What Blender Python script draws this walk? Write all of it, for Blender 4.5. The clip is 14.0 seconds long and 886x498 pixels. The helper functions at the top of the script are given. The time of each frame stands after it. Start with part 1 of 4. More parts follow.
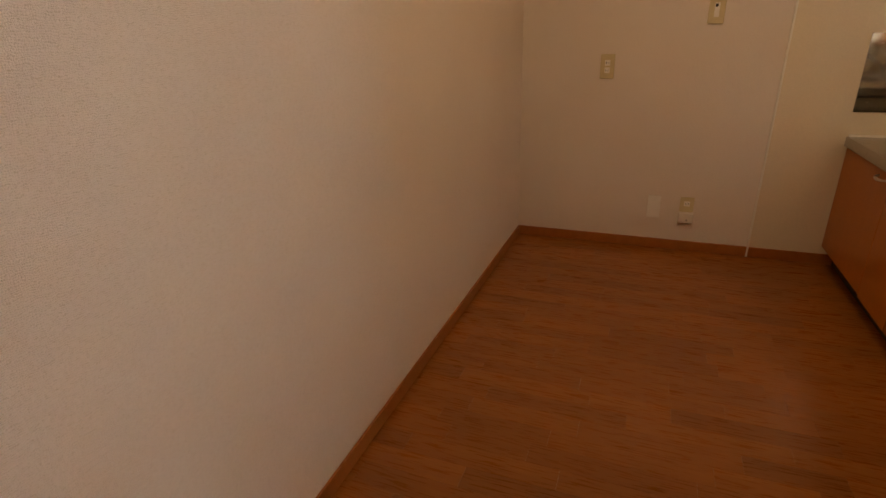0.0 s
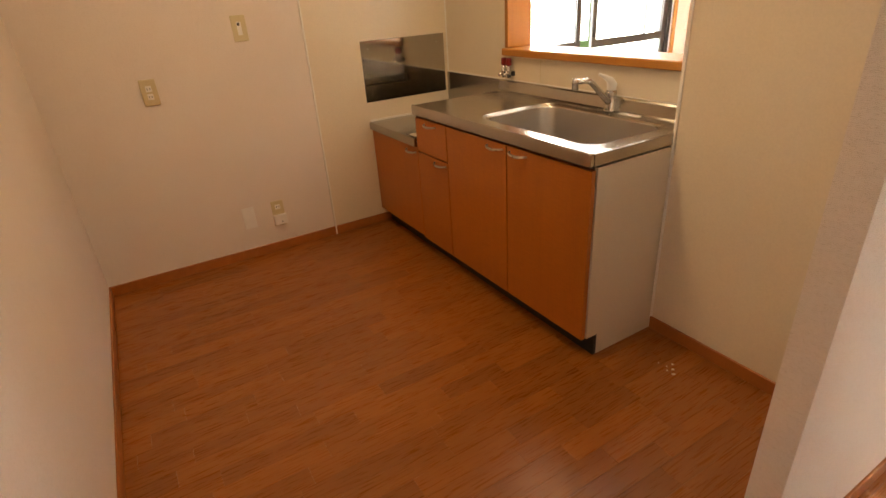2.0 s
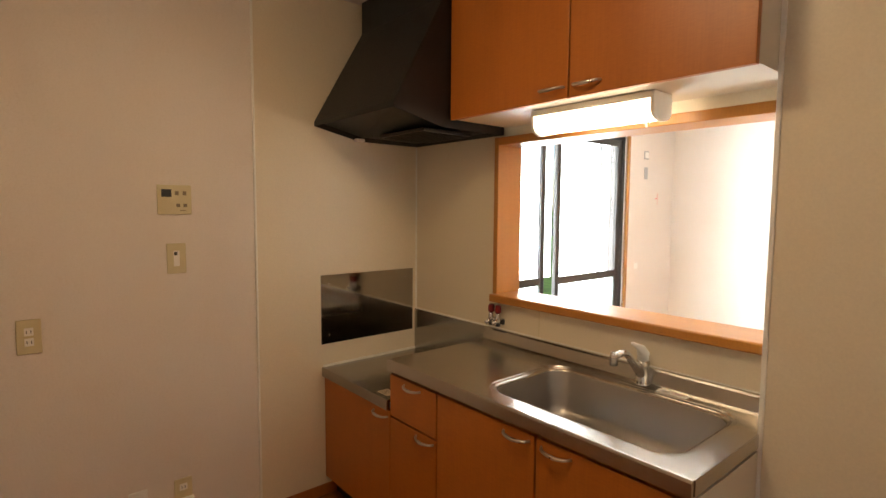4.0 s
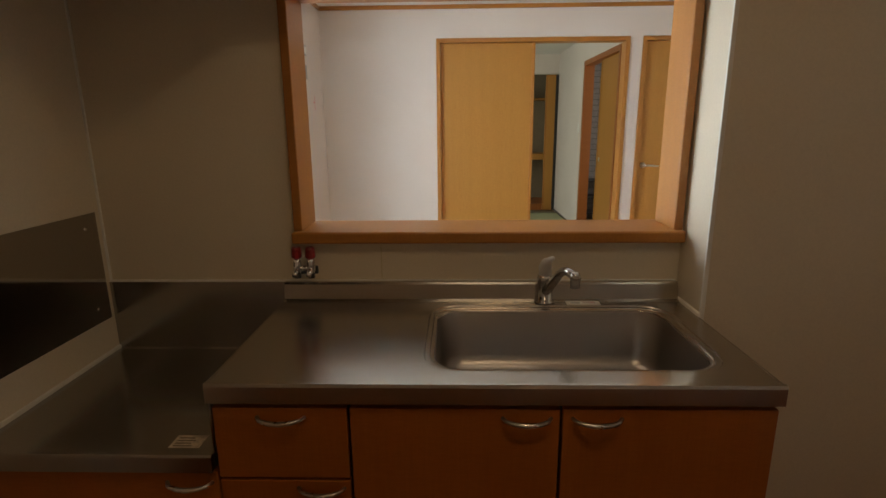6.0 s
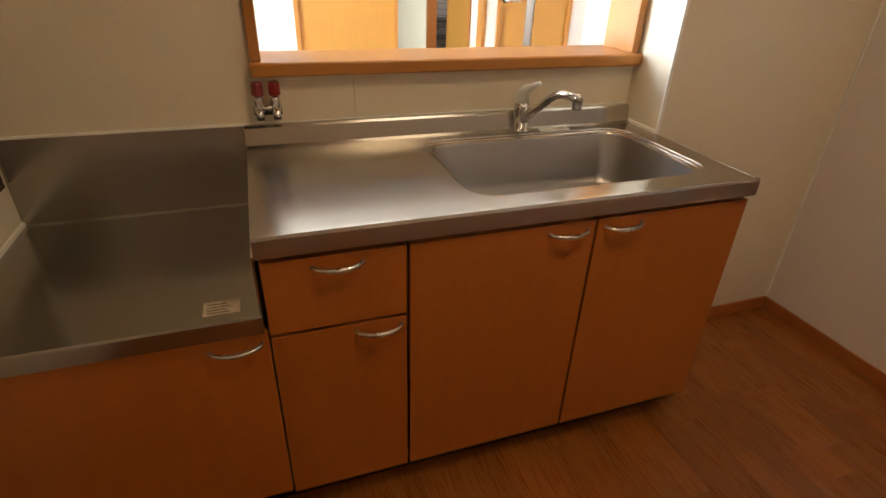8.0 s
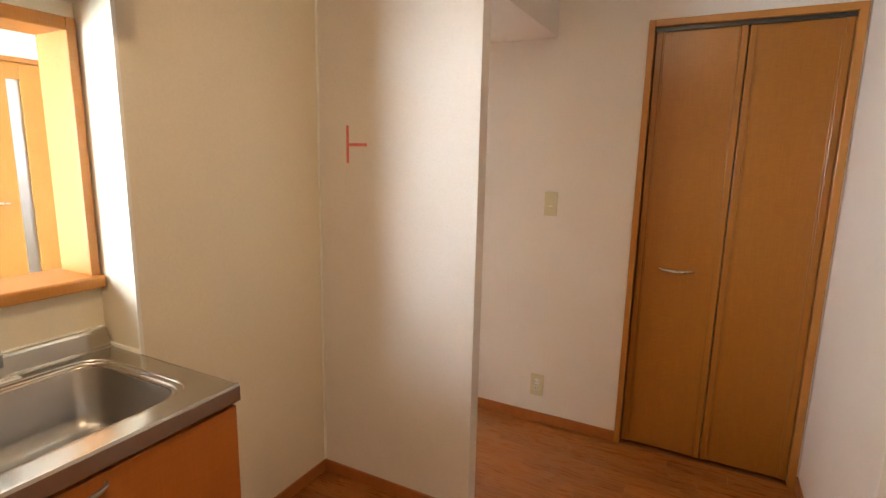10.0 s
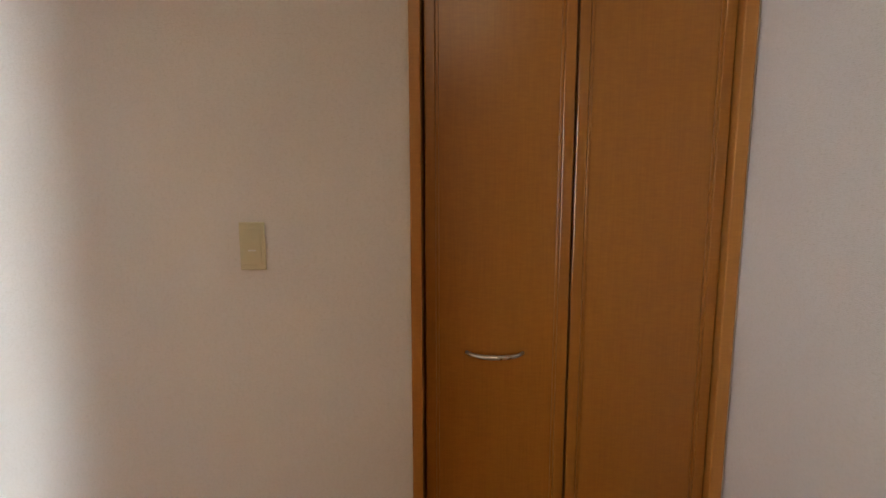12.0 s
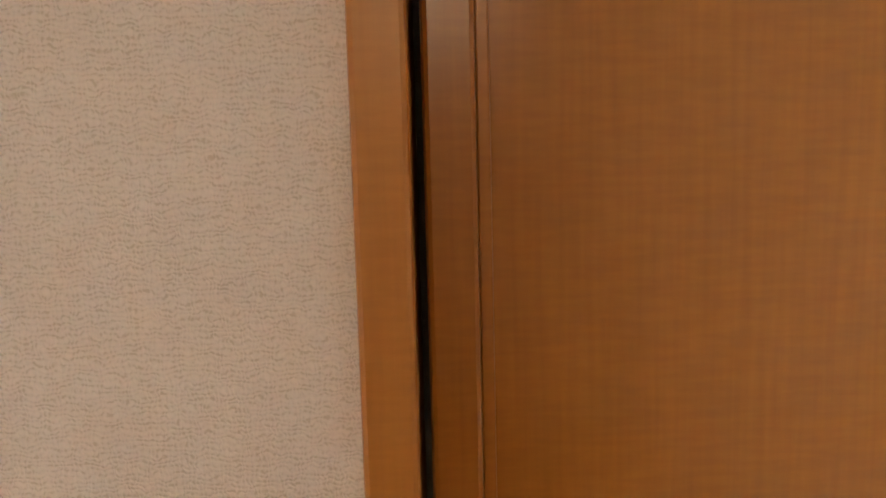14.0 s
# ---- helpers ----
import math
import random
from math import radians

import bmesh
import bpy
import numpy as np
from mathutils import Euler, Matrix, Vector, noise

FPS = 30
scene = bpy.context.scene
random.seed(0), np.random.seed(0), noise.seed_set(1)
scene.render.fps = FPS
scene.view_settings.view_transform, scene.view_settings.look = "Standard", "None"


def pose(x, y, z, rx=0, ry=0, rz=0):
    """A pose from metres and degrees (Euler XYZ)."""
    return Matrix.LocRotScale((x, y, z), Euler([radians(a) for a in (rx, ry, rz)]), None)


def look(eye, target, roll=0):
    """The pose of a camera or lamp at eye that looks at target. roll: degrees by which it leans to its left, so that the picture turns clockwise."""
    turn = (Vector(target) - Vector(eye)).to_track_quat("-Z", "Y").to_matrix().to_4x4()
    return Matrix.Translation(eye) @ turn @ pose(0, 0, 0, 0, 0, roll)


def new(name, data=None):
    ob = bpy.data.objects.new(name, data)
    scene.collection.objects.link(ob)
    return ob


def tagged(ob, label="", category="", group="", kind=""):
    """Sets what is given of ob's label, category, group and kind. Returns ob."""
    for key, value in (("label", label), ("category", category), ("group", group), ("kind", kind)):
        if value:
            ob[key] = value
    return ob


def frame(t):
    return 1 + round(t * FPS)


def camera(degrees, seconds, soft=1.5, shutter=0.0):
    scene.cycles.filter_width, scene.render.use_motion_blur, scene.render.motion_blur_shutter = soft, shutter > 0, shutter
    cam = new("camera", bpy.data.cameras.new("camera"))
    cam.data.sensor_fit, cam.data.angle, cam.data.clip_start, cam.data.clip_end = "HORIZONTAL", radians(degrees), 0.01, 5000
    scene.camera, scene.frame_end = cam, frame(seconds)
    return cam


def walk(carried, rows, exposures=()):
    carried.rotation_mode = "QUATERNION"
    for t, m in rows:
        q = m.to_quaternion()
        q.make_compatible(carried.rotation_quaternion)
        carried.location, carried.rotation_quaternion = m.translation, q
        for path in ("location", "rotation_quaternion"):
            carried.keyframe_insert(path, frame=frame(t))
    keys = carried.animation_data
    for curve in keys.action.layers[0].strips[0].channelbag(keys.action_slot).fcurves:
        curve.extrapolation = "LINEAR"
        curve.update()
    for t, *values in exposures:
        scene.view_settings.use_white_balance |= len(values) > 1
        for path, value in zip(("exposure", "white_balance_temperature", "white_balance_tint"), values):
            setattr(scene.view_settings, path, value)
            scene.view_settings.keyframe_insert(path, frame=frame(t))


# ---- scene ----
cam = camera(80.9, 14.0)

PATH = [
    (0, (2.961, -1.426, 1.128), (1.243, -2.121, 0.377), -1.9),
    (0.5, (2.864, -1.503, 1.229), (1.051, -1.583, 0.387), 0.3),
    (1, (2.858, -1.683, 1.256), (1.110, -1.297, 0.364), -3.6),
    (1.5, (2.882, -1.723, 1.261), (1.230, -1.008, 0.390), -4.5),
    (2, (2.919, -1.784, 1.297), (1.356, -0.897, 0.421), -4.0),
    (2.5, (2.877, -1.790, 1.349), (1.273, -0.804, 0.676), -2.7),
    (3, (2.765, -1.790, 1.394), (1.124, -0.733, 0.958), -0.8),
    (3.2, (2.676, -1.788, 1.409), (1.010, -0.734, 1.067), -0.4),
    (5.3, (1.444, -1.567, 1.425), (0.806, 0.326, 1.324), -0.6),
    (5.5, (1.304, -1.560, 1.385), (0.886, 0.385, 1.180), -0.5),
    (6, (1.100, -1.553, 1.343), (1.048, 0.391, 0.875), -0.5),
    (6.5, (0.909, -1.569, 1.313), (0.990, 0.314, 0.646), -0.6),
    (7, (0.719, -1.504, 1.301), (1.023, 0.316, 0.529), 0.5),
    (7.5, (0.607, -1.447, 1.276), (1.064, 0.288, 0.392), 0.9),
    (8, (0.618, -1.468, 1.270), (1.208, 0.177, 0.297), 2.0),
    (8.5, (0.689, -1.510, 1.294), (1.610, 0.006, 0.369), 0.1),
    (9, (0.762, -1.576, 1.339), (2.113, -0.272, 0.649), -0.9),
    (9.2, (0.780, -1.593, 1.364), (2.234, -0.368, 0.745), -1.1),
    (11.3, (1.590, -1.488, 1.407), (3.553, -1.134, 1.268), 0.3),
    (11.5, (1.762, -1.455, 1.386), (3.735, -1.231, 1.149), 0.3),
    (12, (2.216, -1.423, 1.336), (4.192, -1.296, 1.055), -0.1),
    (12.5, (2.632, -1.313, 1.320), (4.626, -1.296, 1.167), -0.5),
    (13, (2.930, -1.364, 1.340), (4.927, -1.308, 1.256), -1.2),
    (13.5, (3.172, -1.306, 1.360), (5.171, -1.368, 1.336), -2.4),
    (14, (3.199, -1.303, 1.370), (5.191, -1.338, 1.202), -1.5),
]
EXPOSURES = [(0, -0.3, 9000, 22), (1.0, 0.0, 8800, 21), (1.5, 0.15, 8700, 20), (2.0, 0.55, 8500, 19), (2.5, 0.75, 8200, 18), (3.2, 0.65, 7800, 16), (5.3, -1.3, 7200, 14),
             (6.0, -1.7, 7300, 15), (7.0, -0.7, 7200, 15), (7.5, -0.4, 7000, 14), (9.2, 0.7, 7000, 13), (11.4, 0.0, 6700, 10), (12.5, -0.1, 6500, 10), (13.3, 0.3, 6600, 10), (14, 0.65, 6500, 10)]
walk(cam, [(t, look(eye, target, roll)) for t, eye, target, roll in PATH], EXPOSURES)

# ---- light ----
world = bpy.data.worlds.new("world")
scene.world = world
world.use_nodes = True
sky = world.node_tree.nodes.new("ShaderNodeTexSky")
sky.sky_type, sky.sun_disc = "NISHITA", False
sky.sun_elevation, sky.sun_rotation = radians(50), radians(100)
world.node_tree.nodes["Background"].inputs["Strength"].default_value = 0.15
world.node_tree.links.new(sky.outputs[0], world.node_tree.nodes["Background"].inputs["Color"])
sun = new("sun", bpy.data.lights.new("sun", "SUN"))
sun.data.energy, sun.data.angle, sun.data.color = 1.5, radians(12), (1, 0.96, 0.9)
sun.matrix_world = look((0, 0, 20), (-4, 8, 0))
LAMP_GLOW = 8.0
CEILING_GLOW = 24.0
WINDOW_W = 310.0
sky_lamp = new("window_daylight", bpy.data.lights.new("window_daylight", "AREA"))
sky_lamp.data.shape, sky_lamp.data.size, sky_lamp.data.size_y = "RECTANGLE", 2.3, 2.0
sky_lamp.data.energy, sky_lamp.data.color = WINDOW_W, (0.73, 0.87, 1.0)
bed_lamp = new("tatami_window_daylight", bpy.data.lights.new("tatami_window_daylight", "AREA"))
bed_lamp.data.shape, bed_lamp.data.size, bed_lamp.data.size_y = "RECTANGLE", 1.5, 1.3
bed_lamp.data.energy, bed_lamp.data.color = 85.0, (0.86, 0.98, 0.96)
bed_lamp.matrix_world = look((-0.62, 4.4, 1.2), (3, 4.4, 1.1))
# added fill light that brightens the hall bricks and the door's glass slit
hall_fill = new("hall_fill_light", bpy.data.lights.new("hall_fill_light", "AREA"))
hall_fill.data.shape, hall_fill.data.size, hall_fill.data.size_y = "RECTANGLE", 1.3, 0.9
hall_fill.data.energy, hall_fill.data.color = 45.0, (0.95, 0.98, 1.0)
hall_fill.matrix_world = look((4.36, 3.9, 1.45), (3.0, 3.9, 1.35))
sky_lamp.matrix_world = look((-0.56, 1.3, 1.1), (3, 0.3, 0.95))

# ---- materials ----
def mat(name, rough=0.5, metal=0.0):
    m = bpy.data.materials.new(name)
    m.use_nodes = True
    b = m.node_tree.nodes["Principled BSDF"]
    b.inputs["Roughness"].default_value, b.inputs["Metallic"].default_value = rough, metal
    return m, m.node_tree, b


def nd(tree, kind, **values):
    n = tree.nodes.new(kind)
    for key, value in values.items():
        n.inputs[key.replace("_", " ")].default_value = value
    return n


def coords(tree, scale=(1, 1, 1), rot=(0, 0, 0), space="Object"):
    tc, mp = tree.nodes.new("ShaderNodeTexCoord"), tree.nodes.new("ShaderNodeMapping")
    mp.inputs["Scale"].default_value, mp.inputs["Rotation"].default_value = scale, rot
    tree.links.new(tc.outputs[space], mp.inputs["Vector"])
    return mp.outputs[0]


def ramp(tree, fac, stops):
    r = tree.nodes.new("ShaderNodeValToRGB")
    while len(r.color_ramp.elements) < len(stops):
        r.color_ramp.elements.new(0.5)
    for e, (at, c) in zip(r.color_ramp.elements, stops):
        e.position, e.color = at, (*c, 1)
    tree.links.new(fac, r.inputs[0])
    return r.outputs[0]


def bump(tree, b, height, strength, distance=0.001):
    n = nd(tree, "ShaderNodeBump", Strength=strength, Distance=distance)
    tree.links.new(height, n.inputs["Height"])
    tree.links.new(n.outputs[0], b.inputs["Normal"])
    return n


def plain(name, color, rough=0.5, metal=0.0, vary=0.06, scale=30, relief=0.1):
    m, t, b = mat(name, rough, metal)
    n = nd(t, "ShaderNodeTexNoise", Scale=scale, Detail=5.0)
    t.links.new(coords(t), n.inputs["Vector"])
    lo, hi = [c * (1 - vary) for c in color], [min(1, c * (1 + vary)) for c in color]
    t.links.new(ramp(t, n.outputs[0], [(0.3, lo), (0.7, hi)]), b.inputs["Base Color"])
    r = ramp(t, n.outputs[0], [(0.3, (rough * 0.85,) * 3), (0.7, (min(1, rough * 1.15),) * 3)])
    t.links.new(r, b.inputs["Roughness"])
    bump(t, b, n.outputs[0], relief)
    return m


def wave(t, vec, scale, direction, distortion, detail_scale):
    w = t.nodes.new("ShaderNodeTexWave")
    w.wave_type, w.bands_direction, w.wave_profile = "BANDS", direction, "SIN"
    for key, value in (("Scale", scale), ("Distortion", distortion), ("Detail", 2.0), ("Detail Scale", detail_scale)):
        w.inputs[key].default_value = value
    t.links.new(vec, w.inputs["Vector"])
    return w.outputs["Fac"]


def math_node(t, kind, a, b):
    n = t.nodes.new("ShaderNodeMath")
    n.operation = kind
    for k, v in enumerate((a, b)):
        if isinstance(v, (int, float)):
            n.inputs[k].default_value = v
        else:
            t.links.new(v, n.inputs[k])
    return n.outputs[0]


def wallpaper(name, color, depth=0.5):
    """Woven-look vinyl paper: ribs about 3 mm apart, crossed by weaker threads, both broken up."""
    m, t, b = mat(name, 0.8)
    vec = coords(t)
    ribs = wave(t, vec, 112.0, "Z", 9.0, 1.3)
    threads = wave(t, coords(t, (1.414, 1.414, 1.414), (0, 0, radians(45))), 118.0, "X", 10.0, 1.3)
    masks = []
    for stretch in ((110, 110, 260), (230, 230, 130)):
        mp = t.nodes.new("ShaderNodeMapping")
        mp.inputs["Scale"].default_value = stretch
        t.links.new(vec, mp.inputs["Vector"])
        n = nd(t, "ShaderNodeTexNoise", Scale=1.0, Detail=2.0)
        t.links.new(mp.outputs[0], n.inputs["Vector"])
        masks.append(ramp(t, n.outputs[0], [(0.2, (0.25, 0.25, 0.25)), (0.8, (1, 1, 1))]))
    pit_a = math_node(t, "MULTIPLY", math_node(t, "SUBTRACT", 1.0, ribs), masks[0])
    pit_b = math_node(t, "MULTIPLY", math_node(t, "SUBTRACT", 1.0, threads), masks[1])
    pits = math_node(t, "ADD", pit_a, math_node(t, "MULTIPLY", pit_b, 0.6))
    big = nd(t, "ShaderNodeTexNoise", Scale=2.2, Detail=4.0)
    t.links.new(vec, big.inputs["Vector"])
    # weave shade painted in: pits get a darker colour besides the bump
    c1 = ramp(t, pits, [(0.1, color), (0.7, [c * 0.93 for c in color]), (1.0, [c * q for c, q in zip(color, (0.8, 0.78, 0.73))])])
    c2 = ramp(t, big.outputs[0], [(0.3, (0.95, 0.94, 0.93)), (0.7, (1, 1, 1))])
    mul = nd(t, "ShaderNodeMixRGB", Fac=1.0)
    mul.blend_type = "MULTIPLY"
    t.links.new(c1, mul.inputs[1])
    t.links.new(c2, mul.inputs[2])
    t.links.new(mul.outputs[0], b.inputs["Base Color"])
    bump(t, b, math_node(t, "SUBTRACT", 1.0, pits), depth, 0.0012)
    return m


def wood(name, dark, light, rough=0.35, along="z", vary=0.12, fine=1.0, figure=0.6, grain=0.8):
    """Fine-grained wood; the grain runs along one axis."""
    m, t, b = mat(name, rough)
    k = {"x": (1.2, 26, 26), "y": (26, 1.2, 26), "z": (26, 26, 1.2)}[along]
    info = t.nodes.new("ShaderNodeObjectInfo")
    add = t.nodes.new("ShaderNodeVectorMath")
    add.operation = "ADD"
    sc = t.nodes.new("ShaderNodeVectorMath")
    sc.operation = "SCALE"
    sc.inputs[0].default_value = (31, 17, 23)
    t.links.new(info.outputs["Random"], sc.inputs["Scale"])
    t.links.new(coords(t, k), add.inputs[0])
    t.links.new(sc.outputs[0], add.inputs[1])
    n = nd(t, "ShaderNodeTexNoise", Scale=0.9 * fine, Detail=2.0, Distortion=0.0)
    t.links.new(add.outputs[0], n.inputs["Vector"])
    f = nd(t, "ShaderNodeTexNoise", Scale=11.0 * fine, Detail=4.0)
    t.links.new(add.outputs[0], f.inputs["Vector"])
    c = ramp(t, n.outputs[0], [(0.15, dark), (0.85, light)])
    g = ramp(t, f.outputs[0], [(0.3, [1 - k * grain for k in (0.125, 0.15, 0.175)]), (0.7, (1, 1, 1))])
    mul = nd(t, "ShaderNodeMixRGB", Fac=grain)
    mul.blend_type = "MULTIPLY"
    t.links.new(c, mul.inputs[1])
    t.links.new(g, mul.inputs[2])
    fig = nd(t, "ShaderNodeTexNoise", Scale=1.0, Detail=2.0)
    t.links.new(coords(t, {"x": (260, 40, 40), "y": (40, 260, 40), "z": (40, 40, 260)}[along]), fig.inputs["Vector"])
    fleck = nd(t, "ShaderNodeMixRGB", Fac=figure)
    fleck.blend_type = "MULTIPLY"
    t.links.new(mul.outputs[0], fleck.inputs[1])
    t.links.new(ramp(t, fig.outputs[0], [(0.35, (0.88, 0.86, 0.84)), (0.65, (1, 1, 1))]), fleck.inputs[2])
    mul = fleck
    hsv = t.nodes.new("ShaderNodeHueSaturation")
    mr = nd(t, "ShaderNodeMapRange", To_Min=1 - vary, To_Max=1 + vary)
    t.links.new(info.outputs["Random"], mr.inputs["Value"])
    t.links.new(mr.outputs[0], hsv.inputs["Value"])
    t.links.new(mul.outputs[0], hsv.inputs["Color"])
    t.links.new(hsv.outputs[0], b.inputs["Base Color"])
    rr = ramp(t, f.outputs[0], [(0.3, (rough * 0.93,) * 3), (0.7, (rough * 1.1,) * 3)])
    t.links.new(rr, b.inputs["Roughness"])
    bump(t, b, f.outputs[0], 0.12, 0.0006)
    return m


def steel(name, color=(0.51, 0.475, 0.42), rough=0.23, along="x"):
    """Brushed stainless sheet with faint smears."""
    m, t, b = mat(name, rough, 1.0)
    k = {"x": (3, 420, 420), "y": (420, 3, 420), "z": (420, 420, 3)}[along]
    n = nd(t, "ShaderNodeTexNoise", Scale=1.0, Detail=3.0)
    t.links.new(coords(t, k), n.inputs["Vector"])
    s = nd(t, "ShaderNodeTexNoise", Scale=3.0, Detail=1.0)
    t.links.new(coords(t), s.inputs["Vector"])
    t.links.new(ramp(t, s.outputs[0], [(0.3, [c * 0.95 for c in color]), (0.7, color)]), b.inputs["Base Color"])
    t.links.new(ramp(t, s.outputs[0], [(0.2, (rough * 0.9,) * 3), (0.8, (rough * 1.15,) * 3)]), b.inputs["Roughness"])
    bump(t, b, n.outputs[0], 0.03, 0.0002)
    return m


def clear_glass(name, rough=0.0, color=(1, 1, 1)):
    m, t, b = mat(name, rough)
    b.inputs["Transmission Weight"].default_value = 1.0
    b.inputs["Base Color"].default_value = (*color, 1)
    b.inputs["IOR"].default_value = 1.45
    return m


def glow(name, color, strength):
    m, t, b = mat(name, 0.4)
    b.inputs["Base Color"].default_value = (0.8, 0.8, 0.78, 1)
    b.inputs["Emission Color"].default_value = (*color, 1)
    b.inputs["Emission Strength"].default_value = strength
    return m


M_PAPER = wallpaper("wallpaper_white", (0.87, 0.8, 0.735))
M_PANEL = plain("kitchen_panel_beige", (0.76, 0.675, 0.525), 0.33, vary=0.03, scale=160, relief=0.25)
M_CEIL = plain("ceiling_paper", (0.8, 0.79, 0.76), 0.9, vary=0.02, scale=90, relief=0.3)
M_FLOOR = wood("floor_board_oak", (0.26, 0.08, 0.013), (0.37, 0.125, 0.024), 0.28, "y", 0.16, 0.8, 0.15, 1.0)
M_GAP = plain("floor_gap", (0.2, 0.068, 0.02), 0.5)
M_TRIM = wood("trim_wood", (0.44, 0.176, 0.032), (0.5, 0.207, 0.041), 0.35, "z", 0.03)
M_TRIMX = wood("trim_wood_long", (0.44, 0.176, 0.032), (0.5, 0.207, 0.041), 0.33, "x", 0.03)
M_BASE = wood("baseboard_wood", (0.38, 0.125, 0.028), (0.44, 0.15, 0.036), 0.4, "x", 0.03)
M_CAB = wood("cabinet_laminate", (0.44, 0.135, 0.02), (0.49, 0.158, 0.026), 0.38, "z", 0.02, 0.7)
M_DOOR = wood("door_veneer", (0.345, 0.124, 0.014), (0.375, 0.138, 0.017), 0.3, "z", 0.02, 0.8, 0.8, 1.0)
M_FUS = wood("fusuma_veneer", (0.5, 0.228, 0.042), (0.54, 0.252, 0.05), 0.45, "z", 0.02, 0.7)
M_STEEL = steel("stainless_top")
M_STEELV = steel("stainless_sheet", (0.45, 0.43, 0.4), 0.07, "y")
# same steel as the sink top, colour darkened for the black hood's reflection
M_STEELG_DIM = steel("stainless_gas_top_dim", (0.4, 0.38, 0.35), 0.2)
# satin steel with the basin's inner shade put into its colour
M_BASIN_SHADE = steel("satin_basin_shaded", (0.4, 0.38, 0.355), 0.33)
M_FAUCET = plain("faucet_chrome", (0.58, 0.57, 0.55), 0.17, 1.0, 0.02)
M_CHROME = plain("chrome", (0.75, 0.75, 0.75), 0.08, 1.0, 0.02)
M_SATIN = plain("satin_nickel", (0.62, 0.6, 0.56), 0.3, 1.0, 0.03)
M_BLACK = plain("hood_black", (0.005, 0.005, 0.006), 0.45, vary=0.05, scale=200, relief=0.03)
M_KICK = plain("kick_black", (0.015, 0.013, 0.012), 0.5)
M_WHITE = plain("white_plastic", (0.86, 0.84, 0.79), 0.35, vary=0.02)
M_SIDE = plain("side_panel_cream", (0.72, 0.66, 0.56), 0.5, vary=0.03, scale=200)
M_IVORY = plain("ivory_plastic", (0.64, 0.56, 0.35), 0.4, vary=0.03)
M_DARK = plain("dark_plastic", (0.03, 0.03, 0.03), 0.35)
M_RED = plain("red_plastic", (0.2, 0.008, 0.008), 0.3)
M_PINK = plain("red_tape", (0.75, 0.17, 0.15), 0.5)
M_CAULK = plain("caulk", (0.85, 0.83, 0.76), 0.5, vary=0.03)
M_BRONZE = plain("bronze_sash", (0.07, 0.065, 0.06), 0.4, 0.5)
M_GLASS = clear_glass("window_glass")
M_FROST = clear_glass("frosted_glass", 0.5, (0.8, 0.95, 0.92))
M_MILK = clear_glass("milky_glass", 0.6, (0.93, 0.93, 0.95))
M_LABEL = plain("paper_label", (0.75, 0.72, 0.66), 0.6, vary=0.12, scale=80)
M_STICK = plain("worn_sticker", (0.66, 0.55, 0.4), 0.6, vary=0.25, scale=120)
M_CEIL_GLOW = glow("ceiling_diffuser", (1.0, 0.77, 0.5), CEILING_GLOW)
M_TUBE = glow("lamp_diffuser", (1.0, 0.86, 0.64), LAMP_GLOW)
M_TATAMI = plain("tatami_rush", (0.42, 0.45, 0.27), 0.7, vary=0.08, scale=150)
M_BORDER = plain("tatami_border", (0.05, 0.09, 0.05), 0.8)
M_BRICK = plain("grey_brick", (0.3, 0.29, 0.28), 0.8, vary=0.2, scale=40, relief=0.5)
M_MORTAR = plain("mortar", (0.16, 0.15, 0.15), 0.9)
M_CLOSET = plain("closet_board", (0.24, 0.19, 0.12), 0.7, vary=0.08, scale=10)
M_GRASS = plain("grass", (0.12, 0.24, 0.05), 0.9, vary=0.4, scale=3)
M_ROAD = plain("asphalt", (0.09, 0.09, 0.09), 0.9, vary=0.15, scale=8)
M_LEAF = plain("leaves", (0.06, 0.12, 0.03), 0.7, vary=0.4, scale=9)
M_FACADE = plain("facade_grey", (0.45, 0.44, 0.43), 0.8, vary=0.08, scale=2)
M_ROOF = plain("roof_dark", (0.08, 0.08, 0.09), 0.7)


# ---- mesh helpers ----
def bm_box(lo, hi, bevel=0.0, seg=2, bm=None):
    out = bm or bmesh.new()
    made = bmesh.ops.create_cube(out, size=1.0)["verts"]
    for v in made:
        v.co = Vector([lo[i] if v.co[i] < 0 else hi[i] for i in range(3)])
    if bevel:
        edges = list({e for v in made for e in v.link_edges})
        bmesh.ops.bevel(out, geom=edges, offset=bevel, segments=seg, affect="EDGES", profile=0.5)
    return out


def bm_prism(points, axis, a, b):
    """A closed outline, in the two axes other than the given one, drawn out from a to b."""
    bm = bmesh.new()
    rings = []
    for d in (a, b):
        rings.append([bm.verts.new((d, p, q) if axis == 0 else (p, d, q) if axis == 1 else (p, q, d)) for p, q in points])
    n = len(points)
    for i in range(n):
        bm.faces.new((rings[0][i], rings[0][(i + 1) % n], rings[1][(i + 1) % n], rings[1][i]))
    bm.faces.new(rings[0])
    bm.faces.new(list(reversed(rings[1])))
    bmesh.ops.recalc_face_normals(bm, faces=bm.faces)
    return bm


